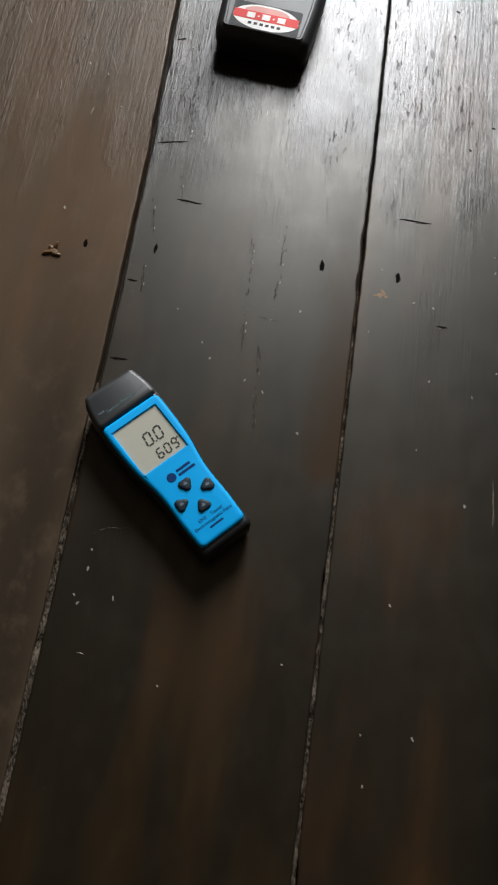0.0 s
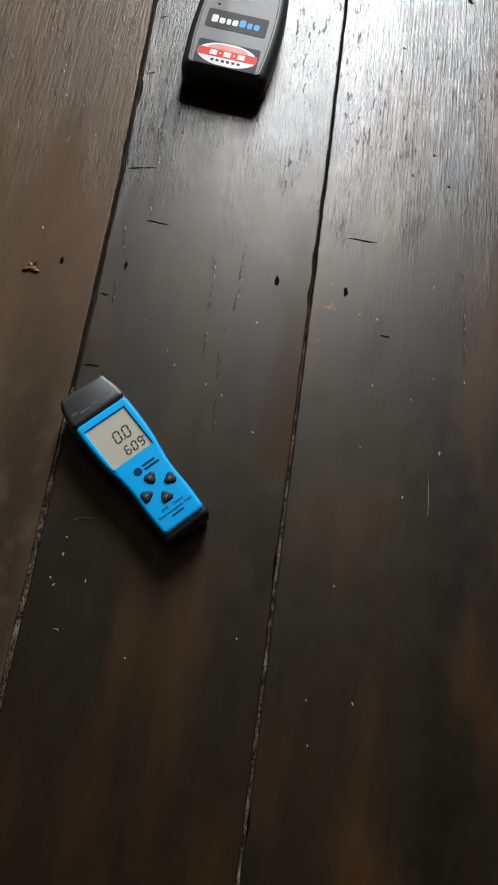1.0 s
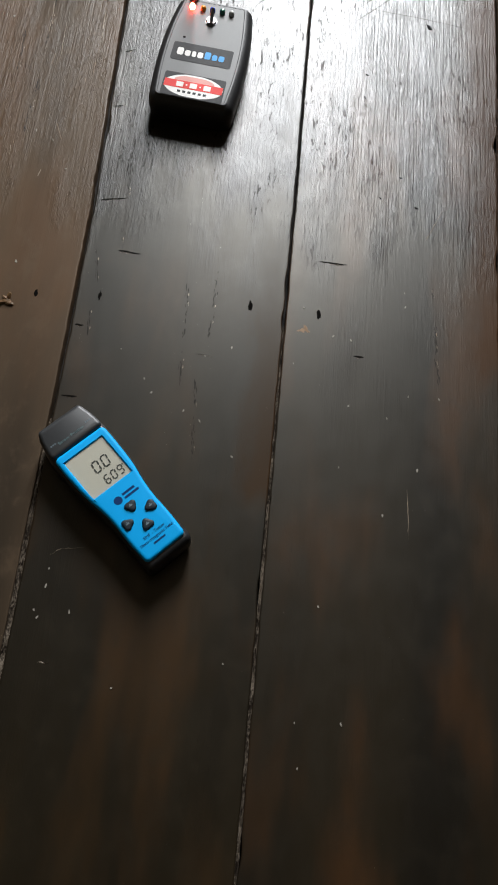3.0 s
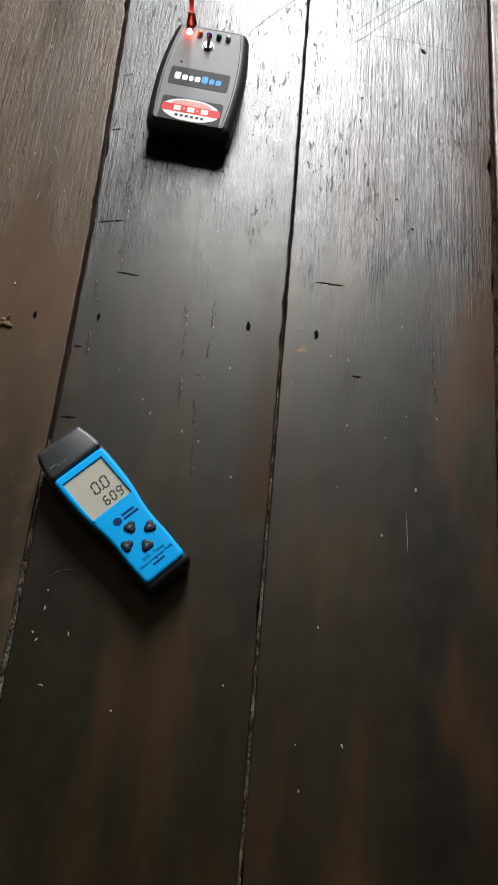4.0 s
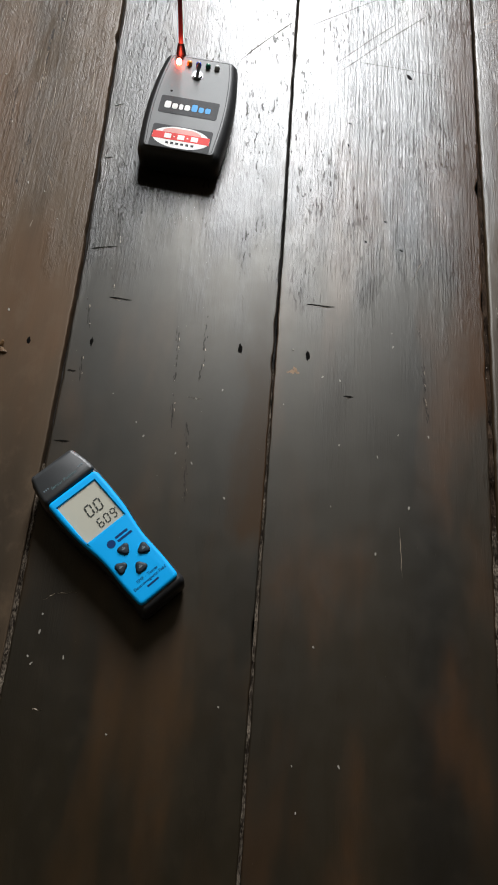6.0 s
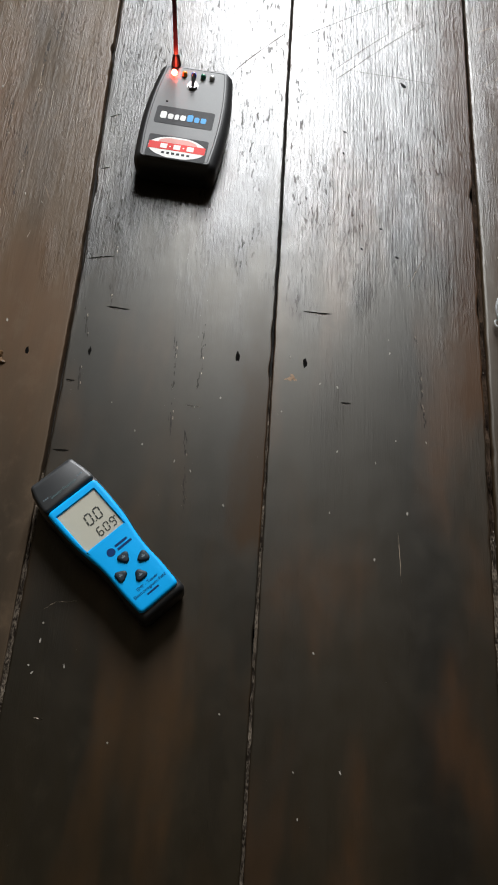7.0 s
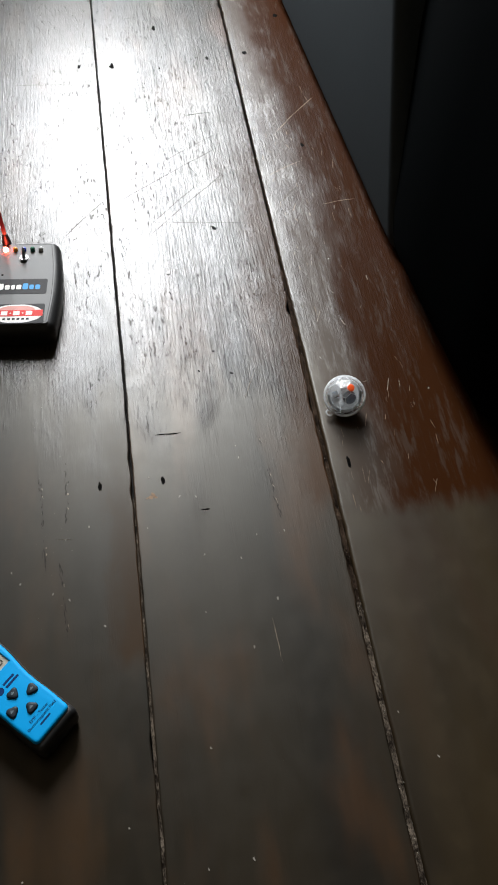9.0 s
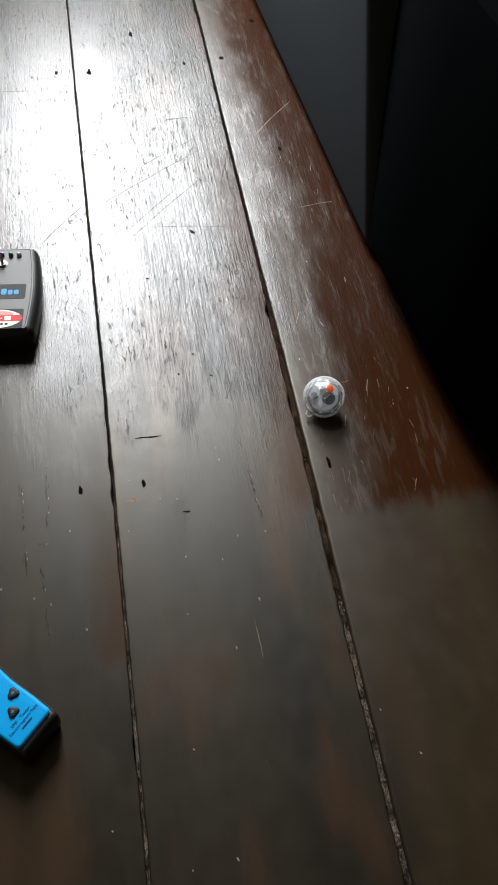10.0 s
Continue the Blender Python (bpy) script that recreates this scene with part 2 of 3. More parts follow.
def lit_rod():
    """Dark red rod that carries the lamp's light a few centimetres up."""
    m = Nodes("dark_red_lit_rod")
    z = m.add("ShaderNodeSeparateXYZ", Vector=m.add("ShaderNodeTexCoord").outputs["Object"]).outputs[2]
    m.set(Base_Color=(0.09, 0.012, 0.010, 1), Roughness=0.25,
          Emission_Color=m.mix(m.ramp(z, 0.038, 0.052), (1.0, 0.10, 0.05), (0.85, 0.03, 0.02)),
          Emission_Strength=m.math("ADD", m.ramp(z, 0.036, 0.052, 0.6, 0.0), m.ramp(z, 0.040, 0.090, 0.16, 0.0)))
    return m.mat


ANTENNA_RED = lit_rod()
LED_LIT = glow("lit_red_led", (1.0, 0.075, 0.04), 120)


def clear_plastic(name, cover):
    """Thin clear moulding: it lets most light straight through and shines at its facets."""
    m = Nodes(name)
    f = m.noise((260,) * 3, 2.0, 3)
    m.set(Base_Color=(0.90, 0.93, 0.95, 1), Alpha=m.ramp(f, 0.3, 0.7, cover * 0.8, cover * 1.2), Roughness=0.10, IOR=1.5, Specular_IOR_Level=0.9)
    return m.mat


CLEAR = clear_plastic("clear_plastic", 0.15)
RIDGE = clear_plastic("clear_plastic_ridge", 0.85)


# ---- building helpers ----
def mesh_of(name, bm, material, smooth=40):
    if smooth:
        bm.normal_update()
        for e in bm.edges:
            e.smooth = len(e.link_faces) == 2 and e.calc_face_angle(9) < radians(smooth)
        for f in bm.faces:
            f.smooth = True
    me = bpy.data.meshes.new(name)
    bm.to_mesh(me)
    bm.free()
    me.materials.append(material)
    return me


def part(name, bm, material, parent=None, label="", m=None, smooth=40):
    ob = new(name, mesh_of(name, bm, material, smooth))
    ob.parent = parent
    if m is not None:
        ob.matrix_local = m
    return tagged(ob, label)


def box(bm, x0, x1, y0, y1, z0, z1):
    v = [bm.verts.new((x, y, z)) for z in (z0, z1) for x, y in ((x0, y0), (x1, y0), (x1, y1), (x0, y1))]
    for f in ((3, 2, 1, 0), (4, 5, 6, 7), (0, 1, 5, 4), (1, 2, 6, 5), (2, 3, 7, 6), (3, 0, 4, 7)):
        bm.faces.new([v[i] for i in f])
    return bm


def boxes(*rows):
    bm = bmesh.new()
    for r in rows:
        box(bm, *r)
    return bm


def bar(x0, x1, y0, y1, z0, z1, soft=0.0):
    """A box; soft: rounded edges."""
    bm = boxes((x0, x1, y0, y1, z0, z1))
    if soft:
        bmesh.ops.bevel(bm, geom=bm.edges[:], offset=soft, segments=2, affect="EDGES", profile=0.5)
    return bm


def loft(outline, layers):
    """A solid from a plan outline: layers of (inset, z) from the bottom up."""
    pts = [Vector((x, y)) for x, y in outline]
    k = len(pts)
    out = []
    for i in range(k):
        d = (pts[(i + 1) % k] - pts[i - 1]).normalized()
        out.append(Vector((d.y, -d.x)))
    bm = bmesh.new()
    rings = [[bm.verts.new((*(p - n * inset), z)) for p, n in zip(pts, out)] for inset, z in layers]
    for a, b in zip(rings, rings[1:]):
        for i in range(k):
            j = (i + 1) % k
            bm.faces.new((a[i], a[j], b[j], b[i]))
    bm.faces.new(rings[0][::-1])
    bm.faces.new(rings[-1])
    return bm


def plan(y0, y1, knots, r, n=34, blur=0.006):
    """A mirrored plan outline (counter-clockwise): half widths by y, corners rounded by r."""
    ys = np.array([k[0] for k in knots])
    hw = np.array([k[1] for k in knots])

    def half(y):
        w = np.mean([np.interp(y + d, ys, hw) for d in np.linspace(-blur, blur, 9)])
        d = min(y - y0, y1 - y)
        return w - (r - math.sqrt(max(0, r * r - (r - d) ** 2)) if d < r else 0)

    u = [y0 + (y1 - y0) * (1 - math.cos(math.pi * i / n)) / 2 for i in range(n + 1)]
    right = [(half(y), y) for y in u]
    return right + [(-x, y) for x, y in reversed(right)]


def disc(r, z0, z1, x=0, y=0, n=20, top=None):
    """An upright round peg, narrowing to the radius top."""
    bm = bmesh.new()
    top = r if top is None else top
    a = [bm.verts.new((x + r * math.cos(2 * math.pi * i / n), y + r * math.sin(2 * math.pi * i / n), z0)) for i in range(n)]
    b = [bm.verts.new((x + top * math.cos(2 * math.pi * i / n), y + top * math.sin(2 * math.pi * i / n), z1)) for i in range(n)]
    for i in range(n):
        j = (i + 1) % n
        bm.faces.new((a[i], a[j], b[j], b[i]))
    bm.faces.new(a[::-1])
    bm.faces.new(b)
    return bm


def lettering(name, text, size, material, parent, m, label=""):
    cu = bpy.data.curves.new(name, "FONT")
    cu.body, cu.size, cu.align_x, cu.align_y, cu.extrude = text, size, "CENTER", "CENTER", 0.00008
    tmp = bpy.data.objects.new(name, cu)
    me = bpy.data.meshes.new_from_object(tmp)
    bpy.data.objects.remove(tmp)
    me.materials.clear()
    me.materials.append(material)
    ob = new(name, me)
    ob.parent, ob.matrix_local = parent, m
    return tagged(ob, label)


def empty(name, m, label, category, **more):
    ob = new(name)
    ob.empty_display_size = 0.02
    ob.matrix_world = m
    return tagged(ob, label, category, **more)


def structure(name, bm, material, label, smooth=0):
    return tagged(part(name, bm, material, smooth=smooth), label, "setting", kind="structure")


# ---- the room ----
ROOM_W, ROOM_S, ROOM_H, SIDE = -1.55, -1.75, 2.4, 1.3
structure("wall_north", boxes(
    (ROOM_W, WIN_X0, WIN_Y, WIN_Y + 0.12, -0.02, ROOM_H), (WIN_X1, SIDE, WIN_Y, WIN_Y + 0.12, -0.02, ROOM_H),
    (WIN_X0, WIN_X1, WIN_Y, WIN_Y + 0.12, -0.02, WIN_Z0), (WIN_X0, WIN_X1, WIN_Y, WIN_Y + 0.12, WIN_Z1, ROOM_H)),
    WALL_PALE, "pale painted wall with a window opening")
structure("wall_west", boxes((ROOM_W - 0.1, ROOM_W, ROOM_S, WIN_Y + 0.12, -0.02, ROOM_H)), WALL_PALE, "pale painted plain wall")
structure("wall_south", boxes((ROOM_W, SIDE, ROOM_S - 0.1, ROOM_S, -0.02, ROOM_H)), WALL_PALE, "pale painted plain wall")
structure("ceiling", boxes((ROOM_W - 0.1, SIDE + 0.1, ROOM_S - 0.1, WIN_Y + 0.12, ROOM_H, ROOM_H + 0.1)), CEILING, "plain painted ceiling")
# added out of view; its shade is in the colour, so little light bounces back
structure("wall_east", boxes((SIDE, SIDE + 0.1, ROOM_S - 0.1, WIN_Y + 0.12, -0.02, ROOM_H)), WALL_DARK, "unseen plain wall, coloured dark to keep bounce off the sofa front")


def leaning_block():
    """A low dark block beside the boards: flat flank, front edge sloping back, softened edges."""
    bm = bmesh.new()
    top, lean = 0.52, 0.48
    pts = [(0.602, 0.004), (0.602 + lean * top, top), (1.62, top), (1.62, 0.004)]
    left = [bm.verts.new((0.3570 - 0.055 * (y - 0.772), y, z)) for y, z in pts]
    right = [bm.verts.new((1.05, y, z)) for y, z in pts]
    bm.faces.new(left)
    bm.faces.new(right[::-1])
    for i in range(4):
        j = (i + 1) % 4
        bm.faces.new((left[j], left[i], right[i], right[j]))
    bmesh.ops.recalc_face_normals(bm, faces=bm.faces[:])
    bmesh.ops.bevel(bm, geom=bm.edges[:], offset=0.014, segments=5, affect="EDGES", profile=0.5)
    return bm


sofa = empty("sofa", pose(0, 0, 0), "dark grey sofa side with a sloping front edge on the boards", "sofa")
part("side_panel", leaning_block(), PANEL_GREY, sofa, "dark grey covered side")


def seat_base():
    """The seat front beside the side panel; its shade is painted as near black."""
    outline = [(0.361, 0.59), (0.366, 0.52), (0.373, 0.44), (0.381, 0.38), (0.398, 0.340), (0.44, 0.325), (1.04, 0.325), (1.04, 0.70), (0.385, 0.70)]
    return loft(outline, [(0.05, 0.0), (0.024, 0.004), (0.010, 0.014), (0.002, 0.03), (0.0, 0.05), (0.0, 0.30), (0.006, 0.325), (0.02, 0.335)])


part("seat_base", seat_base(), SEAT_SHADE, sofa, "seat front, its shade put into a near-black colour")
part("plinth", bar(0.372, 1.03, 0.66, 1.60, 0.0, 0.02, 0.002), WALL_DARK, sofa, "recessed black base")

# ---- the floor ----
SEAMS = [-1.48, -1.31, -1.135, -0.96, -0.79, -0.615, -0.445, -0.272, -0.1, 0.0685, 0.2405, 0.414, 0.585, 0.76, 0.93, 1.10, 1.29]
GAPS = {8: 0.0013, 9: 0.0006, 10: 0.0009}


def wide(i, y):
    """Half the width of a joint: open a little more away from the window."""
    return GAPS.get(i, 0.001) + (0.0004 * max(0, min(1, (0.3 - y) / 0.15)) if i in (8, 9) else 0.0010 * max(0, min(1, (0.62 - y) / 0.12)) if i == 10 else 0)


def seam_x(i, y):
    drift = 0.0082 * max(-0.2, min(1.6, y)) if i == 10 else -0.027 * max(0, min(1.3, y) - 0.43) if i == 8 else -0.005 * max(0, y - 0.5) if i == 9 else 0.0
    return SEAMS[i] + drift + 0.0011 * noise.noise((i * 7.3, y * 3.1, 0.5))


def board(i, y0, y1, step):
    """One board with worn, uneven edges."""
    bm = bmesh.new()
    rows = []
    y = y0
    while y < y1 + step / 2:
        a = seam_x(i, y) + wide(i, y) + 0.0005 * noise.noise((i * 3.7, y * 45, 2)) + 0.0004 * noise.noise((i * 1.7, y * 160, 4))
        b = seam_x(i + 1, y) - wide(i + 1, y) + 0.0005 * noise.noise((i * 9.1, y * 45, 6)) + 0.0004 * noise.noise((i * 5.9, y * 160, 8))
        a += max(0, noise.noise((i * 2.3, y * 34, 11)) - 0.40) * (0.004 if i == 9 else 0.009)
        b -= max(0, noise.noise((i * 4.3, y * 34, 13)) - 0.40) * (0.004 if i == 8 else 0.009)
        if i == 9 and y < 0.62:
            # the edge by the wide joint has crumbled
            b -= 0.0011 * max(0, noise.noise((3.1, y * 85, 5)) + 0.25) + max(0, 1 - abs(y - 0.542) / 0.014) * 0.0035
        section = [(a, -0.012), (a, -0.0016), (a + 0.0003, -0.0004), (a + 0.0008, -0.0001), (a + 0.0013, 0.0), (a + 0.0020, 0.0)]
        if i == 10:
            # this board stands proud, its edge worn round by feet
            section = [(a, -0.012), (a, -0.0022), (a + 0.0006, -0.0011), (a + 0.0014, -0.0005), (a + 0.0024, -0.00015), (a + 0.0036, 0.0)]
        section += [((a + b) / 2, 0.0)]
        section += [(b - 0.0020, 0.0), (b - 0.0013, 0.0), (b - 0.0008, -0.0001), (b - 0.0003, -0.0004), (b, -0.0016), (b, -0.012)]
        rows.append([bm.verts.new((x, y, z)) for x, z in section])
        y += step
    for r, s in zip(rows, rows[1:]):
        for j in range(len(r) - 1):
            bm.faces.new((r[j], r[j + 1], s[j + 1], s[j]))
    return bm


floor = structure("floor", boxes((ROOM_W, SIDE, ROOM_S, WIN_Y, -0.03, -0.011)), SUBFLOOR, "old dark varnished floor of wide wooden boards")
BOARD_LOOK = {7: WOOD_LEFT, 8: WOOD_MID, 9: WOOD_RIGHT, 10: WOOD_RED}
planks = {}
RISE = {10: 0.0009}
for i in range(len(SEAMS) - 1):
    near = 6 <= i <= 11
    planks[i] = part("plank", board(i, ROOM_S, WIN_Y, 0.005 if near else 0.1), BOARD_LOOK.get(i, WOOD_MID if i % 2 else WOOD_LEFT), floor, smooth=28, m=pose(0, 0, RISE.get(i, 0)))


def joint_dust(i, y0, y1, depth):
    """Pale dust and old filler packed into a joint, uneven and broken."""
    bm = bmesh.new()
    rows = []
    y = y0
    while y < y1:
        fade = min(1, (y1 - y) / 0.12)
        z = -depth - 0.0012 * noise.noise((i, y * 90, 7)) - (1 - fade) * 0.004 - max(0, noise.noise((i, y * 55, 1)) - 0.02) * 0.005
        x = seam_x(i, y)
        half = wide(i, y) + 0.0002
        rows.append([bm.verts.new((x + d * half, y, z - abs(d) * 0.0003 + 0.0004 * noise.noise((d * 9, y * 300, i)))) for d in (-1, -0.3, 0.3, 1)])
        y += 0.0025
    for r, s in zip(rows, rows[1:]):
        for j in range(3):
            bm.faces.new((r[j], r[j + 1], s[j + 1], s[j]))
    return bm


for i, y1, depth in ((8, 0.24, 0.0011), (9, 0.34, 0.0009), (10, 0.32, 0.0014)):
    part("joint_filler", joint_dust(i, -0.3, y1, depth), DUST_LINE, floor, "pale dust packed in the joint")
part("joint_filler", joint_dust(10, 0.06, 0.66, 0.0019), OLD_FILLER, floor, "old brown filler crumbling in the joint")


def board_at(x, y):
    for i in range(len(SEAMS) - 1):
        if seam_x(i, y) <= x < seam_x(i + 1, y):
            return planks[i]
    return planks[8]


rng = random.Random(5)


def blotch(x, y, rx, ry, h=0.0002, turn=0.0, n=12, rough=0.3):
    """A flat uneven fleck lying on a board."""
    bm = bmesh.new()
    c, s = math.cos(turn), math.sin(turn)
    ring = []
    for k in range(n):
        a = 2 * math.pi * k / n
        r = 1 + rng.uniform(-rough, rough)
        u, v = rx * r * math.cos(a), ry * r * math.sin(a)
        ring.append((x + u * c - v * s, y + u * s + v * c))
    lo = [bm.verts.new((p[0], p[1], -0.0006)) for p in ring]
    hi = [bm.verts.new((x + (p[0] - x) * 0.8, y + (p[1] - y) * 0.8, h)) for p in ring]
    for k in range(n):
        bm.faces.new((lo[k], lo[(k + 1) % n], hi[(k + 1) % n], hi[k]))
    bm.faces.new(hi)
    return bm


def streak(x0, y0, x1, y1, w, h=0.0002, wander=0.0006):
    """A scratch or crack: a thin broken sliver."""
    bm = bmesh.new()
    d = Vector((x1 - x0, y1 - y0))
    side = Vector((-d.y, d.x)).normalized()
    k = max(4, int(d.length / 0.0025))
    rows = []
    for j in range(k + 1):
        f = j / k
        ww = w * (0.25 + 0.75 * math.sin(math.pi * min(1, max(0.04, f)))) * rng.choice((0.12, 0.4, 0.7, 1.0, 1.3))
        c = Vector((x0, y0)) + d * f + side * (wander * (noise.noise((x0 * 50, f * 6, y0 * 50)) + 0.5 * noise.noise((x0 * 90, f * 31, y0 * 70))))
        rows.append([bm.verts.new((*(c - side * ww), -0.0005)), bm.verts.new((*c, h)), bm.verts.new((*(c + side * ww), -0.0005))])
    for r, s in zip(rows, rows[1:]):
        bm.faces.new((r[0], r[1], s[1], s[0]))
        bm.faces.new((r[1], r[2], s[2], s[1]))
    return bm


NAIL_HOLES = [
    (0.149, 1.101, 0.0024, 0.006), (0.043, 1.014, 0.002, 0.005), (0.086, 1.011, 0.003, 0.007), (0.215, 1.019, 0.002, 0.004),
    (0.149, 1.0, 0.001, 0.002), (0.268, 1.025, 0.003, 0.005), (0.326, 1.118, 0.003, 0.005), (0.308, 0.813, 0.002, 0.004),
    (0.263, 0.347, 0.0015, 0.006), (0.040, 0.350, 0.0017, 0.0045), (0.095, 0.349, 0.0018, 0.0042),
    (-0.13, 0.34, 0.0017, 0.0042), (-0.08, 0.344, 0.0014, 0.0042)]
for x, y, turn in ((0.181, 0.675, 0.9), (0.124, 0.607, 0.3), (0.158, 0.494, 0.2), (0.172, 0.464, 0.4), (0.116, 0.798, 1.3), (0.141, 0.470, 0.9), (0.123, 0.580, 1.2)):
    size = 0.0042 if turn == 0.9 and x > 0.15 else 0.0018
    part("chip_mark", blotch(x, y, size, size * 0.45, 0.0004, -turn, 10), HOLE, board_at(x, y), "small black chip mark")
for x, y, rx, ry in NAIL_HOLES:
    part("nail_hole", blotch(x, y, rx * 1.2, ry * 1.15, 0.00015), HOLE, board_at(x, y), "black nail hole")

CRACKS = [
    (0.125, 0.315, 0.133, 0.315), (0.092, 0.399, 0.116, 0.399), (-0.098, 0.536, -0.090, 0.538), (-0.098, 0.6, -0.089, 0.604),
    (-0.095, 0.435, -0.073, 0.44), (-0.072, 0.388, -0.053, 0.387), (-0.012, 0.362, -0.009, 0.311), (-0.009, 0.303, -0.008, 0.276),
    (0.011, 0.378, 0.010, 0.317), (0.004, 0.278, 0.009, 0.213), (-0.075, 0.486, -0.072, 0.44), (0.095, 0.741, 0.096, 0.68),
    (0.104, 0.739, 0.106, 0.713), (-0.072, 0.411, -0.07, 0.39), (0.189, 0.352, 0.19, 0.326), (0.189, 0.326, 0.193, 0.3)]
CRACKS_FAR = [
    (0.182, 0.394, 0.188, 0.377), (-0.095, 0.255, -0.083, 0.255), (-0.095, 0.316, -0.088, 0.316), (0.096, 0.921, 0.097, 0.883),
    (0.124, 0.97, 0.128, 0.868), (0.128, 0.868, 0.141, 0.802),
    (-0.170, 0.692, -0.170, 0.597), (-0.168, 0.554, -0.170, 0.499), (-0.089, 0.385, -0.085, 0.359), (-0.190, 0.609, -0.189, 0.566),
    (-0.165, 0.737, -0.164, 0.696), (-0.086, 0.334, -0.084, 0.308)]


def slit(x0, y0, x1, y1, w):
    """A narrow cut across the grain, nearly straight, pointed at its ends."""
    bm = bmesh.new()
    rows = []
    for j in range(9):
        f = j / 8
        ww = w * (0.3 + 0.7 * min(1, 5 * f, 5 * (1 - f))) * rng.uniform(0.8, 1.15)
        x, y = x0 + (x1 - x0) * f, y0 + (y1 - y0) * f + 0.0006 * noise.noise((x0 * 60, f * 2.5, y0 * 60))
        rows.append([bm.verts.new((x, y - ww, 0.00006)), bm.verts.new((x, y + ww, 0.00006))])
    for r, q in zip(rows, rows[1:]):
        bm.faces.new((r[0], q[0], q[1], r[1]))
    return bm


def dashes(x0, y0, x1, y1, w):
    """Open grain: a scatter of fine broken strokes along a line."""
    bm = bmesh.new()
    a, d = Vector((x0, y0)), Vector((x1 - x0, y1 - y0))
    for q in range(max(4, int(d.length / 0.0026))):
        c = a + d * rng.random()
        run, off, thick = rng.uniform(0.0015, 0.008), rng.gauss(0, 0.0008), w * rng.uniform(0.25, 0.9)
        left, right = [], []
        for j in range(6):
            f = j / 5
            y = c.y + run * (f - 0.5)
            x = c.x + off + 0.0004 * noise.noise((x0 * 90, y * 160, q)) + d.x / d.y * (y - c.y)
            ww = thick * math.sin(math.pi * (0.06 + 0.88 * f)) * rng.uniform(0.6, 1.2)
            z = 0.00005 + 0.000004 * q
            left.append(bm.verts.new((x - ww, y, z)))
            right.append(bm.verts.new((x + ww, y, z)))
        for j in range(5):
            bm.faces.new((right[j], right[j + 1], left[j + 1], left[j]))
    return bm


for x0, y0, x1, y1 in CRACKS + CRACKS_FAR:
    if abs(x1 - x0) > abs(y1 - y0):
        part("crack", slit(x0, y0, x1, y1, 0.00075), SCRATCH_DARK, board_at(x0, y0), "thin dark crack")
        # the glint on the crack's edge is painted as a pale streak
        f = rng.uniform(0.1, 0.4)
        part("crack_glint", streak(x0 + (x1 - x0) * f, y0 - 0.0012, x0 + (x1 - x0) * (f + 0.4), y1 - 0.0012, 0.0008, wander=0.0003),
             SCRATCH_LIGHT, board_at(x0, y0), "pale painted glint on the chipped edge of a crack")
    else:
        part("crack", dashes(x0, y0, x1, y1, 0.0006), SCRATCH_SOFT, board_at(x0, y0), "broken dark line of open grain")
        # two short pale streaks painted as glints beside the open grain
        for k in range(2):
            f = rng.uniform(0.1, 0.9)
            x, y = x0 + (x1 - x0) * f + 0.0013, y0 + (y1 - y0) * f
            part("crack_glint", streak(x, y, x + 0.0006, y - rng.uniform(0.002, 0.004), 0.0011, wander=0.0003), SCRATCH_LIGHT, board_at(x, y), "pale painted glint on the chipped edge of a crack")

SCRATCHES = [
    (-0.171, 0.662, -0.169, 0.592), (-0.156, 0.627, -0.154, 0.581), (-0.123, 0.652, -0.121, 0.597), (0.17, 0.209, 0.172, 0.171),
    (0.195, 0.464, 0.181, 0.433),
    (0.266, 0.71, 0.285, 0.735), (0.295, 0.436, 0.304, 0.438), (0.002, 0.302, 0.013, 0.301), (-0.081, 0.133, -0.074, 0.138),
    (-0.074, 0.138, -0.059, 0.14), (-0.076, 0.06, -0.069, 0.06), (-0.092, 0.216, -0.082, 0.216)]
for x0, y0, x1, y1 in SCRATCHES:
    part("scratch", streak(x0, y0, x1, y1, 0.0011), SCRATCH_LIGHT, board_at(x0, y0), "pale scratch in the varnish")


def groove(x0, y0, x1, y1, w, bow=0.0):
    """A long shallow rubbed line, fading in places, slightly bowed."""
    bm = bmesh.new()
    a, d = Vector((x0, y0)), Vector((x1 - x0, y1 - y0))
    side = Vector((-d.y, d.x)).normalized()
    k = max(8, int(d.length / 0.003))
    rows = []
    for j in range(k + 1):
        f = j / k
        ww = w * min(1, 0.3 + 6 * f, 0.3 + 6 * (1 - f)) * (0.75 + 0.6 * noise.noise((x0 * 40, f * d.length * 90, y0 * 40)))
        c = a + d * f + side * (bow * 4 * f * (1 - f) + 0.0006 * noise.noise((f * d.length * 40, x0 * 30, 2)))
        rows.append([bm.verts.new((*(c - side * ww), 0.00005)), bm.verts.new((*(c + side * ww), 0.00005))])
    for r, q in zip(rows, rows[1:]):
        bm.faces.new((r[0], q[0], q[1], r[1]))
    bmesh.ops.recalc_face_normals(bm, faces=bm.faces[:])
    return bm


GOUGES = [
    (0.013, 0.674, 0.065, 0.738, 0.0006), (0.070, 0.741, 0.096, 0.763, 0.0004), (0.071, 0.726, 0.211, 0.825, 0.0006),
    (0.129, 0.795, 0.208, 0.849, 0.0005), (0.110, 0.686, 0.169, 0.749, 0.0005), (0.112, 0.673, 0.205, 0.770, 0.0006),
    (0.117, 0.691, 0.221, 0.679, 0.0004), (-0.042, 0.978, 0.060, 0.969, 0.0005), (0.173, 0.890, 0.204, 0.893, 0.0012)]
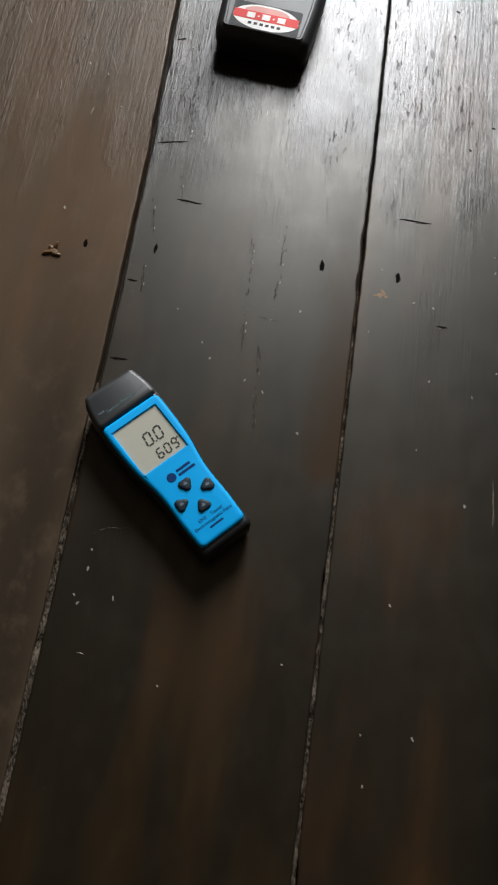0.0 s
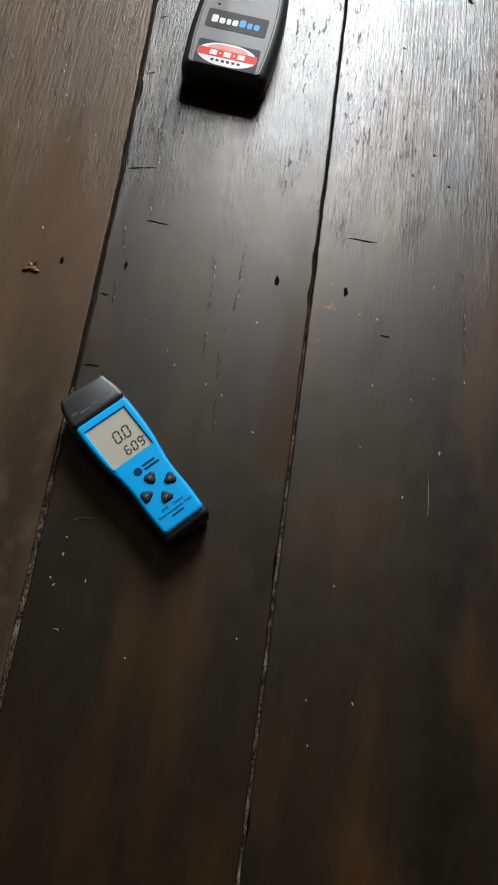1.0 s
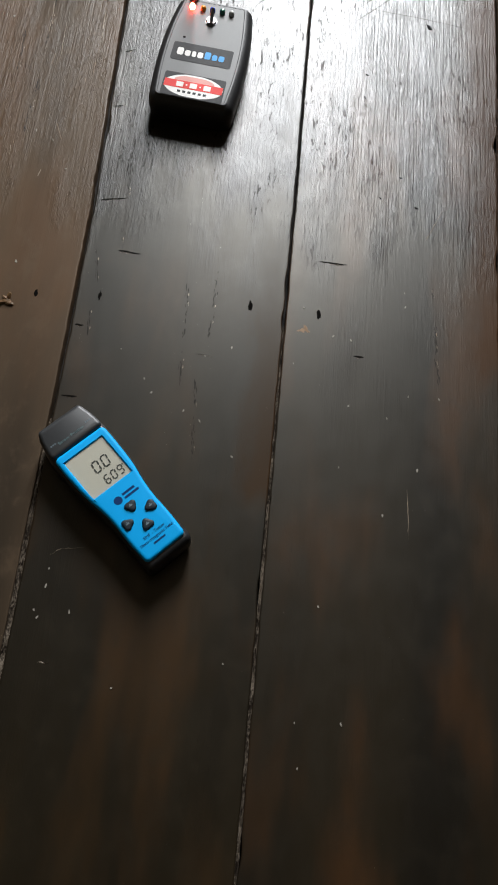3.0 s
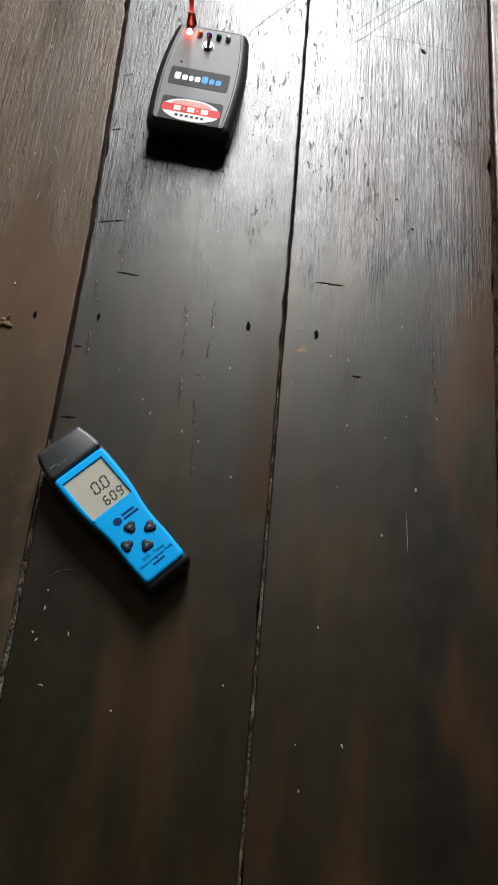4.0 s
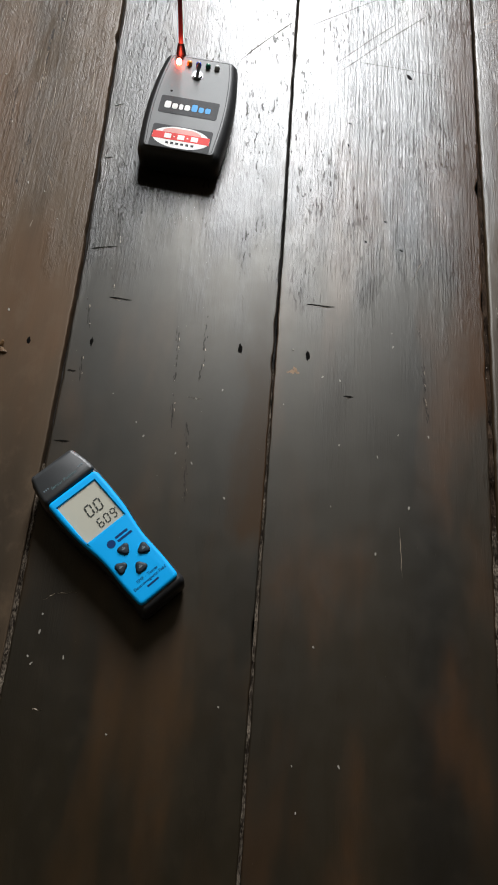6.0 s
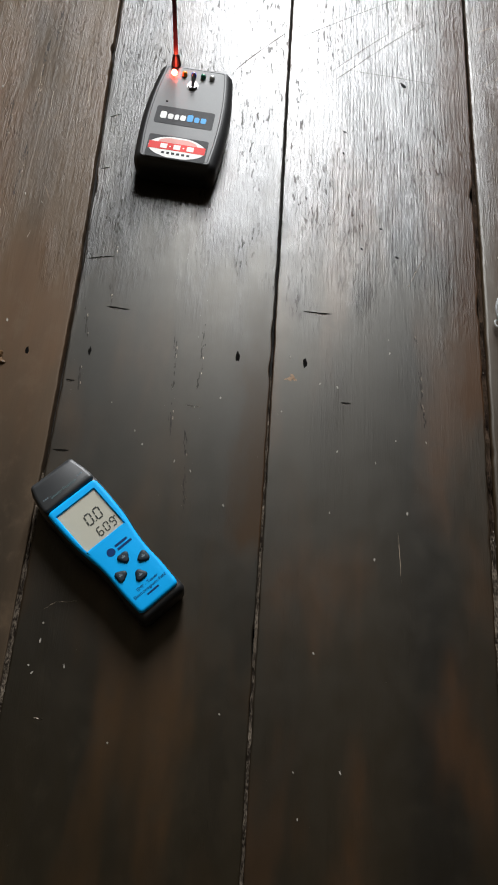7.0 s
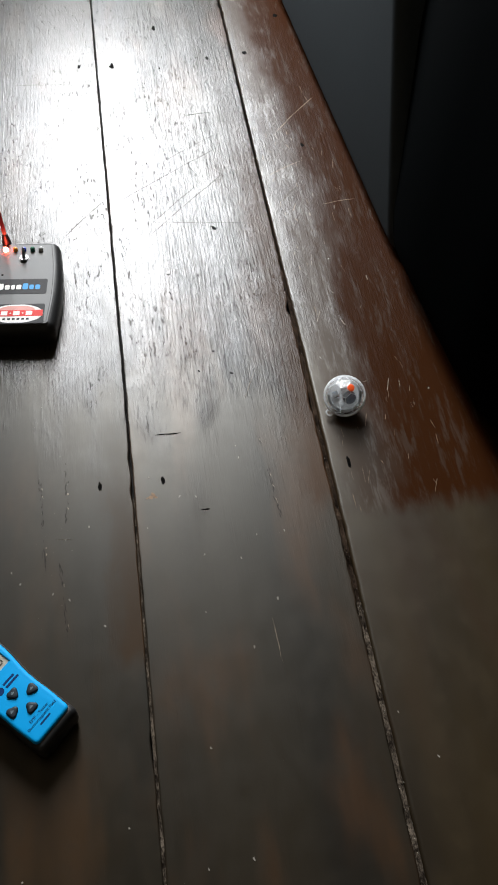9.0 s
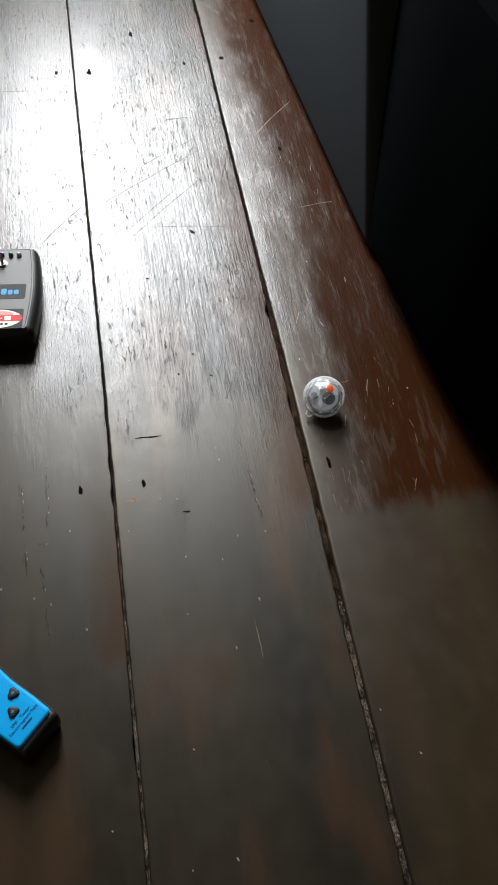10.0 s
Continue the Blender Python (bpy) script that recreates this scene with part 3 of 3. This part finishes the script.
for x0, y0, x1, y1, w in GOUGES:
    part("scratch", groove(x0, y0, x1, y1, w, 0.0008), SCRATCH_DULL, board_at((x0 + x1) / 2, (y0 + y1) / 2), "long dull scratch across the boards")
for x0, y0, x1, y1, w in ((0.280, 0.842, 0.341, 0.912, 0.0007), (0.255, 0.757, 0.302, 0.783, 0.0004), (0.309, 0.700, 0.350, 0.706, 0.0005)):
    part("scratch", groove(x0, y0, x1, y1, w * 0.75, 0.0010), SCRATCH_TAN, board_at(x0, y0), "pale tan scratch in the red stain")

# fine rubbed strokes on the two outer boards
for k in range(104):
    if k < 22:
        x, y = rng.uniform(-0.22, -0.118), rng.uniform(0.44, 0.74)
    else:
        x, y = rng.uniform(0.252, 0.352), rng.uniform(0.30, 1.0)
    long = rng.uniform(0.003, 0.017) * rng.choice((0.6, 1, 1))
    part("scratch", groove(x, y, x + rng.gauss(0, 0.22) * long, y - long, rng.uniform(0.00012, 0.00034)),
         rng.choice((SCRATCH_TAN, SCRATCH_TAN, SCRATCH_LIGHT)), board_at(x, y))

SPECKS = [
    (-0.025, 0.048), (-0.061, 0.095), (-0.08, 0.123), (-0.082, 0.089), (-0.085, 0.094), (-0.08, 0.111), (0.047, 0.071),
    (0.129, 0.04), (0.109, 0.116), (0.102, 0.01), (0.098, 0.038), (-0.056, 0.299), (-0.035, 0.276), (0.009, 0.301),
    (-0.002, 0.253), (0.029, 0.311), (0.038, 0.22), (-0.028, 0.265), (0.011, 0.246), (0.122, 0.329), (0.123, 0.272)]
SPECKS_FAR = [
    (0.153, 0.265), (0.164, 0.378), (0.165, 0.365), (0.169, 0.285), (0.118, 0.221), (0.177, 0.225), (0.152, 0.187),
    (0.193, 0.286), (0.083, 0.354), (0.108, 0.331), (0.078, 0.303), (-0.128, 0.463), (-0.16, 0.5), (-0.144, 0.492),
    (-0.204, 0.627), (0.262, 0.472), (0.299, 0.61), (0.251, 0.122), (0.272, 0.087), (0.359, 0.421), (-0.151, 0.367)]
for x, y in SPECKS + SPECKS_FAR:
    part("speck", blotch(x, y, rng.uniform(0.0005, 0.0009), rng.uniform(0.0007, 0.0018), 0.0003, rng.uniform(-0.6, 0.6), 8), SPECK, board_at(x, y))
for x, y, rx, ry, turn in ((0.0835, 0.3335, 0.0036, 0.0022, 0.3), (0.0855, 0.3360, 0.0016, 0.0030, 0.5), (0.0870, 0.3330, 0.0022, 0.0012, -0.4), (0.0800, 0.3325, 0.0014, 0.0010, 0.0)):
    part("stain", blotch(x, y, rx, ry, 0.00012, turn, 18, 0.42), STAIN, board_at(x, y), "tan patch of bare wood")


def crumbs():
    """Fine grit and lint, too small to pick apart."""
    bm = bmesh.new()
    for k in range(420):
        x, y = rng.uniform(-0.25, 0.36), rng.uniform(-0.1, 1.2)
        if k % 4 == 0:
            # some has gathered along old cracks and the board's edge
            x, y = rng.choice((-0.088, 0.008, -0.01, 0.058, 0.188)) + rng.gauss(0, 0.003), rng.uniform(0.18, 0.6)
        if k % 7 == 0:
            y = rng.uniform(0.0, 0.62)
            x = seam_x(10, y) + rng.gauss(0, 0.0022)
        r = rng.uniform(0.00018, 0.00045)
        s = rng.uniform(1, 2.2)
        a = [bm.verts.new((x + r * math.cos(q), y + r * s * math.sin(q), -0.0004)) for q in (0, 1.26, 2.51, 3.77, 5.03)]
        t = bm.verts.new((x, y, 0.0002))
        for q in range(5):
            bm.faces.new((a[q], a[(q + 1) % 5], t))
    return bm


tagged(part("grit", crumbs(), SPECK), "fine pale grit scattered over the boards", "dust", kind="stuff")


def splinter(seed, long, broad, high):
    """A torn sliver of wood: ragged, with fibres along it."""
    bm = bmesh.new()
    bmesh.ops.create_icosphere(bm, subdivisions=3, radius=1)
    for v in bm.verts:
        p = v.co.copy()
        k = 1 + 0.45 * noise.noise((p.x * 1.6 + seed, p.y * 6, p.z * 6)) + 0.25 * noise.noise((p.x * 5, p.y * 9 + seed, p.z * 9))
        v.co = Vector((p.x * long * (1 + 0.3 * noise.noise((seed, p.y * 4, p.z * 4))), p.y * broad * k, p.z * high * k + high * 0.7))
    return bm


for k, (x, y, a, tilt, long, text) in enumerate((
        (-0.1510, 0.3310, -35, 0, 0.0046, "small torn brown splinter of wood on a board"),
        (-0.1535, 0.3285, 25, 0, 0.0050, "small flat brown splinter of wood on a board"),
        (-0.1490, 0.3278, -8, 0, 0.0040, "tiny brown splinter of wood on a board"),
        (-0.1495, 0.3330, 75, -28, 0.0042, "thin raised sliver of wood on a board"))):
    tagged(part("wood_chip", splinter(k * 3.7, long, 0.0015, 0.0012), CHIP, m=pose(x, y, 0.0010 if tilt else 0.0, 0, tilt, a), smooth=30), text, "wood chip")

# ---- blue handheld meter ----
meter = empty("field_meter", pose(-0.0207, 0.1608, 0, 0, 0, 46.2) @ Matrix.Diagonal((1.05, 0.988, 1.0, 1)), "blue and black handheld electromagnetic field meter lying on the boards", "meter")
MM = 0.001
body_plan = plan(-0.0358, 0.0955, [(-0.0358, 0.0182), (-0.02, 0.0183), (0.005, 0.0178), (0.018, 0.0186), (0.035, 0.0216), (0.06, 0.0222), (0.072, 0.0222), (0.0955, 0.0180)], 0.005)
part("case", loft(body_plan, [(0.003, 0.0), (0.0008, 0.002), (0.0, 0.006), (0.0, 0.0175), (0.0006, 0.021), (0.0022, 0.0232), (0.004, 0.0238)]), BLACK_CASE, meter, "black plastic case")
blue_plan = plan(-0.0302, 0.0700, [(-0.0302, 0.0158), (-0.01, 0.0166), (0.005, 0.0160), (0.016, 0.0166), (0.034, 0.0195), (0.055, 0.0204), (0.07, 0.0202)], 0.0035)
SX0, SX1, SY0, SY1 = -0.0162, 0.0148, 0.0292, 0.0632


def holed_panel(outline, z0, z1, x0, x1, y0, y1, slope, sink):
    """A rounded plate with a rectangular window, whose sides slope down."""
    bm = bmesh.new()
    cx, cy = (x0 + x1) / 2, (y0 + y1) / 2
    hx, hy = (x1 - x0) / 2, (y1 - y0) / 2
    pts = [Vector(p) for p in outline]
    k = len(pts)
    normals = []
    for i in range(k):
        d = (pts[(i + 1) % k] - pts[i - 1]).normalized()
        normals.append(Vector((d.y, -d.x)))
    inner = []
    for p in pts:
        d = p - Vector((cx, cy))
        f = 1 / max(abs(d.x) / hx, abs(d.y) / hy)
        inner.append(Vector((cx, cy)) + d * f)
    for sx in (-1, 1):
        for sy in (-1, 1):
            c = Vector((cx + sx * hx, cy + sy * hy))
            j = min(range(k), key=lambda q: (inner[q] - c).length)
            inner[j] = c
    rings = [[bm.verts.new((*(p - n * i), z)) for p, n in zip(pts, normals)] for i, z in
             ((0, z0), (0, z1 - 0.0018), (0.0005, z1 - 0.0007), (0.0016, z1 - 0.0001), (0.0026, z1))]
    rings.append([bm.verts.new((*p, z1)) for p in inner])
    shrink = Vector(((hx - slope) / hx, (hy - slope) / hy))
    rings.append([bm.verts.new((cx + (p.x - cx) * shrink.x, cy + (p.y - cy) * shrink.y, z1 - sink)) for p in inner])
    for a, b in zip(rings, rings[1:]):
        for i in range(k):
            j = (i + 1) % k
            bm.faces.new((a[i], a[j], b[j], b[i]))
    return bm


front = part("front_panel", holed_panel(blue_plan, 0.0205, 0.0263, SX0 - 0.0008, SX1 + 0.0008, SY0 - 0.0008, SY1 + 0.0008, 0.0009, 0.0014), BLUE, meter, "bright blue plastic front")
head_plan = plan(0.0705, 0.0945, [(0.0705, 0.0208), (0.08, 0.0203), (0.0945, 0.0168)], 0.0030)
head = part("sensor_head", loft(head_plan, [(0.0, 0.02), (0.0, 0.0248), (0.0008, 0.0260), (0.0025, 0.0266)]), HEAD_GREY, meter, "charcoal plastic sensor head")
lettering("head_text", "Sensor Position", 0.0033, TEAL, head, pose(-0.0005, 0.0775, 0.0267))
for sx in (-1, 1):
    for k in range(3):
        part("arrow_mark", bar(sx * (0.0125 + k * 0.0016) - 0.0004, sx * (0.0125 + k * 0.0016) + 0.0004, 0.0785, 0.0797, 0.0264, 0.0267), KEY_MARK, head)


display = part("display", bar(SX0 - 0.001, SX1 + 0.001, SY0 - 0.001, SY1 + 0.001, 0.0225, 0.0251), LCD, meter, "grey-green liquid crystal display")
Z_INK = 0.0252


def digit(ch, x, y, w, h, t, lean=0.12):
    """One seven-segment figure as flat bars."""
    on = {"0": "abcdef", "6": "acdefg", "9": "abcdfg", "8": "abcdefg", "3": "abcdg"}[ch]
    bm = bmesh.new()
    seg = {"a": (-w, w, h, 0), "g": (-w, w, 0, 0), "d": (-w, w, -h, 0), "f": (-w, 0, h, 1), "b": (w, 0, h, 1), "e": (-w, -h, 0, 1), "c": (w, -h, 0, 1)}
    for s in on:
        a, b, c, up = seg[s]
        r = (a - t, a + t, b + t, c - t) if up else (a + t, b - t, c - t, c + t)
        box(bm, r[0], r[1], r[2], r[3], 0, 0.00012)
    for v in bm.verts:
        v.co = Vector((x + v.co.x + v.co.y * lean, y + v.co.y, Z_INK + v.co.z))
    return bm


for ch, x in (("0", -0.0010), ("0", 0.0062)):
    part("digit", digit(ch, x, 0.0473, 0.0021, 0.0042, 0.00050), LCD_INK, display)
part("decimal_point", boxes((0.0018, 0.0027, 0.0428, 0.0436, Z_INK, Z_INK + 0.0001)), LCD_INK, display)
for ch, x in (("6", -0.0005), ("0", 0.0049), ("9", 0.0103)):
    part("digit", digit(ch, x, 0.0352, 0.0016, 0.0032, 0.00042), LCD_INK, display)
part("unit_mark", boxes((0.0129, 0.0137, 0.0372, 0.0382, Z_INK, Z_INK + 0.0001)), LCD_INK, display)

ZF = 0.0263
for y, x0, x1 in ((0.0190, 0.0000, 0.0098), (0.0160, 0.0000, 0.0114)):
    part("brand_bar", bar(x0, x1, y - 0.00085, y + 0.00085, ZF - 0.0002, ZF + 0.00012), NAVY, front, "navy printed bar")
part("brand_mark", disc(0.0030, ZF - 0.0002, ZF + 0.0001, -0.0045, 0.0174, 24), NAVY, front, "navy round mark")


def key_cap(x, y, turn):
    """A rounded three-sided key."""
    pts = []
    for k in range(36):
        a = 2 * math.pi * k / 36
        r = 0.0039 * (1 + 0.15 * math.cos(3 * (a - turn)))
        pts.append((x + r * math.cos(a), y + r * math.sin(a)))
    return loft(pts, [(0, ZF - 0.001), (0, ZF + 0.0005), (0.0005, ZF + 0.0011), (0.0014, ZF + 0.0013)])


for x, y, a in ((-0.0004, 0.0088, 90), (0.0097, 0.0004, 0), (-0.0096, -0.0004, 180), (0.0004, -0.0088, 270)):
    key = part("button", key_cap(x, y, radians(a + 180)), KEY, meter, "dark rubber button")
    part("button_mark", bar(x - 0.0012, x + 0.0012, y - 0.0005, y + 0.0005, ZF + 0.0012, ZF + 0.0014), KEY_MARK, key)
    part("button_mark", bar(x - 0.0004, x + 0.0004, y + 0.0007, y + 0.0014, ZF + 0.0012, ZF + 0.0014), KEY_MARK, key)
lettering("front_text", "EMF - Tester", 0.0032, NAVY, front, pose(0.0005, -0.0157, ZF + 0.00005))
lettering("front_text", "Electromagnetic Field", 0.0030, NAVY, front, pose(0.0002, -0.0190, ZF + 0.00005))
part("model_bar", bar(-0.0045, 0.0048, -0.0231, -0.0218, ZF - 0.0002, ZF + 0.0001), NAVY, front, "navy printed bar")

# ---- grey and black box with an antenna ----
pod = empty("antenna_detector", pose(-0.0246, 0.5848, 0, 0, 0, -5.2) @ Matrix.Diagonal((1.02, 1.02, 1, 1)), "black detector box with grey face, lights and antenna on the boards", "detector")
H = 0.027
pod_plan = plan(-0.0610, 0.0605, [(-0.061, 0.0355), (-0.03, 0.0383), (0.0, 0.0390), (0.03, 0.0372), (0.0605, 0.0325)], 0.0085, 44, 0.014)
part("case", loft(pod_plan, [(0.003, 0.0), (0.0012, 0.0015), (0.0006, 0.009), (0.0, 0.011), (0.0, H - 0.009), (0.0008, H - 0.005), (0.0026, H - 0.0022), (0.0052, H - 0.0006), (0.0075, H)]), CASE, pod, "matt black plastic case")
face_plan = plan(-0.0562, 0.0555, [(-0.0562, 0.0300), (-0.03, 0.0325), (0.0, 0.0330), (0.03, 0.0312), (0.0555, 0.0272)], 0.0035, 40, 0.012)
face = part("face_panel", loft(face_plan, [(0, H - 0.002), (0, H + 0.0003), (0.0004, H + 0.0006), (0.0008, H + 0.0006)]), FACE, pod, "dark grey satin face panel")
ZP = H + 0.0006


def border(outline, inset, width, z):
    """A thin line that follows an outline inside its edge."""
    outer = loft(outline, [(inset, z), (inset + width * 0.5, z + 0.00015), (inset + width, z)])
    bmesh.ops.delete(outer, geom=[f for f in outer.faces if len(f.verts) > 4], context="FACES_ONLY")
    return outer


part("border", border(face_plan, 0.0016, 0.0006, ZP), CASE, face, "thin dark border line")


def sticker(y0, y1, w):
    return loft(plan(y0, y1, [(y0, w), (y1, w)], 0.002, 16, 0.0), [(0, ZP - 0.0002), (0, ZP + 0.0002)])


top_label = part("label", sticker(-0.0168, 0.0035, 0.0260), DECAL, face, "dark sticker with white and blue bars")
x = -0.0215
for k, (w, mat) in enumerate(((0.0055, WHITE), (0.0048, WHITE), (0.0036, WHITE), (0.0048, WHITE), (0.0052, SKY_BLUE), (0.0044, SKY_BLUE), (0.0048, SKY_BLUE))):
    tall = 0.0052 if k in (0, 4) else 0.0040
    part("print_bar", loft(plan(-0.0108, -0.0108 + tall * 1.55, [(-0.02, w / 2), (0.01, w / 2)], 0.0015, 10, 0.0), [(0, ZP), (0, ZP + 0.00035)]),
         mat, top_label, m=pose(x + w / 2, 0, 0))
    x += w + 0.0013

low_label = part("label", sticker(-0.0558, -0.0305, 0.0262), DECAL, face, "dark sticker with a white oval and red band")


def oval(rx, ry, cy, cut, z0, z1):
    pts = []
    for k in range(48):
        a = 2 * math.pi * k / 48
        pts.append((rx * math.cos(a), cy + max(-cut, min(cut, ry * math.sin(a)))))
    return loft(pts, [(0, z0), (0, z1)])


CY = -0.0432
part("oval", oval(0.0250, 0.0122, CY, 0.0118, ZP, ZP + 0.0003), WHITE, low_label, "white oval")
part("band", bar(-0.0248, 0.0248, CY - 0.0035, CY + 0.0045, ZP + 0.0002, ZP + 0.00042), RED, low_label, "red band")
for x in (-0.0115, 0.0, 0.0118):
    part("print_bar", bar(x - 0.0030, x + 0.0030, CY - 0.0021, CY + 0.0031, ZP + 0.0003, ZP + 0.00055), WHITE, low_label)
for x in (-0.0058, 0.0058):
    part("print_dot", disc(0.0008, ZP + 0.0003, ZP + 0.00055, x, CY + 0.0005, 10), WHITE, low_label)
for k in range(6):
    x = -0.0110 + k * 0.0044
    part("print_bar", bar(x - 0.0013, x + 0.0013, CY - 0.0082, CY - 0.0058, ZP + 0.0002, ZP + 0.00042), DECAL, low_label)
part("oval_tint", oval(0.0170, 0.0056, CY + 0.0050, 0.0050, ZP + 0.0001, ZP + 0.00034), plain("pale_red_print", (0.62, 0.30, 0.27), 0.6, bump=0, Specular_IOR_Level=0.2), low_label, "pale red upper oval")


def dome(r, h):
    """A round-topped light."""
    bm = bmesh.new()
    n, prof = 16, [(1.0, 0.0), (1.0, 0.45), (0.92, 0.68), (0.70, 0.88), (0.36, 0.98)]
    rings = [[bm.verts.new((r * q * math.cos(2 * math.pi * i / n), r * q * math.sin(2 * math.pi * i / n), h * z)) for i in range(n)] for q, z in prof]
    for a, b in zip(rings, rings[1:]):
        for i in range(n):
            j = (i + 1) % n
            bm.faces.new((a[i], a[j], b[j], b[i]))
    bm.faces.new(rings[-1])
    bm.faces.new(rings[0][::-1])
    return bm


for x, mat, text in ((-0.0192, LED_LIT, "lit red light"), (-0.0095, LED_ORANGE, "orange light"), (-0.0012, LED_BLUE, "dark blue light"),
                     (0.0075, LED_GREEN, "dark green light"), (0.0157, LED_CLEAR, "clear light")):
    part("led", dome(0.0024, 0.0042), mat, face, text, pose(x, 0.0450, ZP - 0.0002))
nut = part("switch_nut", disc(0.0047, ZP - 0.0002, ZP + 0.0022, 0, 0.0325, 6, 0.0044), CHROME, face, "chrome nut")
part("washer", disc(0.0050, ZP - 0.0003, ZP + 0.0005, 0, 0.0325, 24), CHROME, nut)
part("lever", dome(0.0016, 0.0125), CHROME, nut, "chrome toggle lever", pose(0, 0.0325, ZP + 0.001, -16, 4, 0))
part("reset_hole", disc(0.0012, ZP - 0.0001, ZP + 0.0001, -0.0190, 0.0098, 14), HOLE, face, "small black hole")
aerial = part("antenna", disc(0.0021, H + 0.008, H + 0.21, 0, 0, 14, 0.0015), ANTENNA_RED, pod, "thin upright dark red antenna rod glowing above its base", pose(-0.0198, 0.0572, 0))
part("antenna_base", disc(0.0050, H - 0.003, H + 0.0125, 0, 0, 18, 0.0028), CASE, aerial, "black conical antenna base")

# ---- clear light-up ball ----
R_BALL = 0.019
ball = empty("light_up_ball", pose(0.2705, 0.4085, R_BALL, 24, -18, 10), "clear faceted plastic ball with electronics inside, on the boards", "ball")


def faceted(r):
    """A ball of five- and six-sided facets: the dual of a fine icosphere."""
    src = bmesh.new()
    bmesh.ops.create_icosphere(src, subdivisions=2, radius=1)
    src.verts.ensure_lookup_table()
    src.faces.ensure_lookup_table()
    src.faces.index_update()
    bm = bmesh.new()
    vs = [bm.verts.new(f.calc_center_median().normalized() * r) for f in src.faces]
    for v in src.verts:
        axis = v.co.normalized()
        ref = axis.orthogonal().normalized()
        other = axis.cross(ref)
        fs = sorted(v.link_faces, key=lambda f: math.atan2(f.calc_center_median().dot(other), f.calc_center_median().dot(ref)))
        bm.faces.new([vs[f.index] for f in fs])
    src.free()
    return bm


shell_bm = faceted(R_BALL)
inner = bmesh.new()
bmesh.ops.create_uvsphere(inner, u_segments=24, v_segments=14, radius=R_BALL * 0.88)
bmesh.ops.reverse_faces(inner, faces=inner.faces[:])
tmp_mesh = bpy.data.meshes.new("inner_skin")
inner.to_mesh(tmp_mesh)
inner.free()
shell_bm.from_mesh(tmp_mesh)
bpy.data.meshes.remove(tmp_mesh)
shell = part("shell", shell_bm, CLEAR, ball, "clear faceted plastic shell", smooth=14)
ridge_bm = faceted(R_BALL * 1.004)
bmesh.ops.wireframe(ridge_bm, faces=ridge_bm.faces[:], thickness=0.0006, use_replace=True, use_even_offset=False, use_boundary=True)
part("ridge", ridge_bm, RIDGE, shell, "pale moulded ridges")


def torus(R, r, n=40, m=8):
    bm = bmesh.new()
    rings = []
    for i in range(n):
        a = 2 * math.pi * i / n
        rings.append([bm.verts.new(((R + r * math.cos(2 * math.pi * j / m)) * math.cos(a), (R + r * math.cos(2 * math.pi * j / m)) * math.sin(a), r * math.sin(2 * math.pi * j / m))) for j in range(m)])
    for i in range(n):
        for j in range(m):
            bm.faces.new((rings[i][j], rings[(i + 1) % n][j], rings[(i + 1) % n][(j + 1) % m], rings[i][(j + 1) % m]))
    return bm


part("seam_ring", torus(R_BALL * 0.985, 0.0011), RIDGE, ball, "clear seam between the two halves", pose(0, 0, -0.003))
part("loop", torus(0.0030, 0.0008, 20, 6), RIDGE, ball, "small clear plastic loop", pose(-0.0190, -0.0085, -0.0035, 0, 10, 25))
part("circuit_board", disc(0.0135, -0.001, 0.0005, 0, 0, 28), PCB, ball, "pale round circuit board")


def half_cup(r):
    """The lower half of the lining, open at the top."""
    bm = bmesh.new()
    bmesh.ops.create_uvsphere(bm, u_segments=28, v_segments=16, radius=r)
    bmesh.ops.delete(bm, geom=[v for v in bm.verts if v.co.z > 0.0015], context="VERTS")
    return bm


part("lining", half_cup(R_BALL * 0.84), plain("white_lining", (0.85, 0.88, 0.9), 0.25), ball, "white inner half")
part("battery", disc(0.0060, 0.0005, 0.0040, 0.003, -0.004, 20), CHIP_DARK, ball, "dark button cell")
part("component", bar(-0.0105, -0.0050, 0.001, 0.007, 0.0005, 0.0035, 0.0004), CHIP_DARK, ball)
part("component", bar(-0.001, 0.0045, 0.0045, 0.0095, 0.0005, 0.0030, 0.0004), CHROME, ball)
part("component", bar(-0.0085, -0.0045, -0.0085, -0.004, 0.0005, 0.0050, 0.0004), PCB, ball)
part("button", dome(0.0034, 0.0014), RED_DOT, ball, "orange-red round button", Matrix.Translation((0.0066, 0.0014, 0.0170)) @ Matrix.Rotation(radians(21), 4, "Y"))
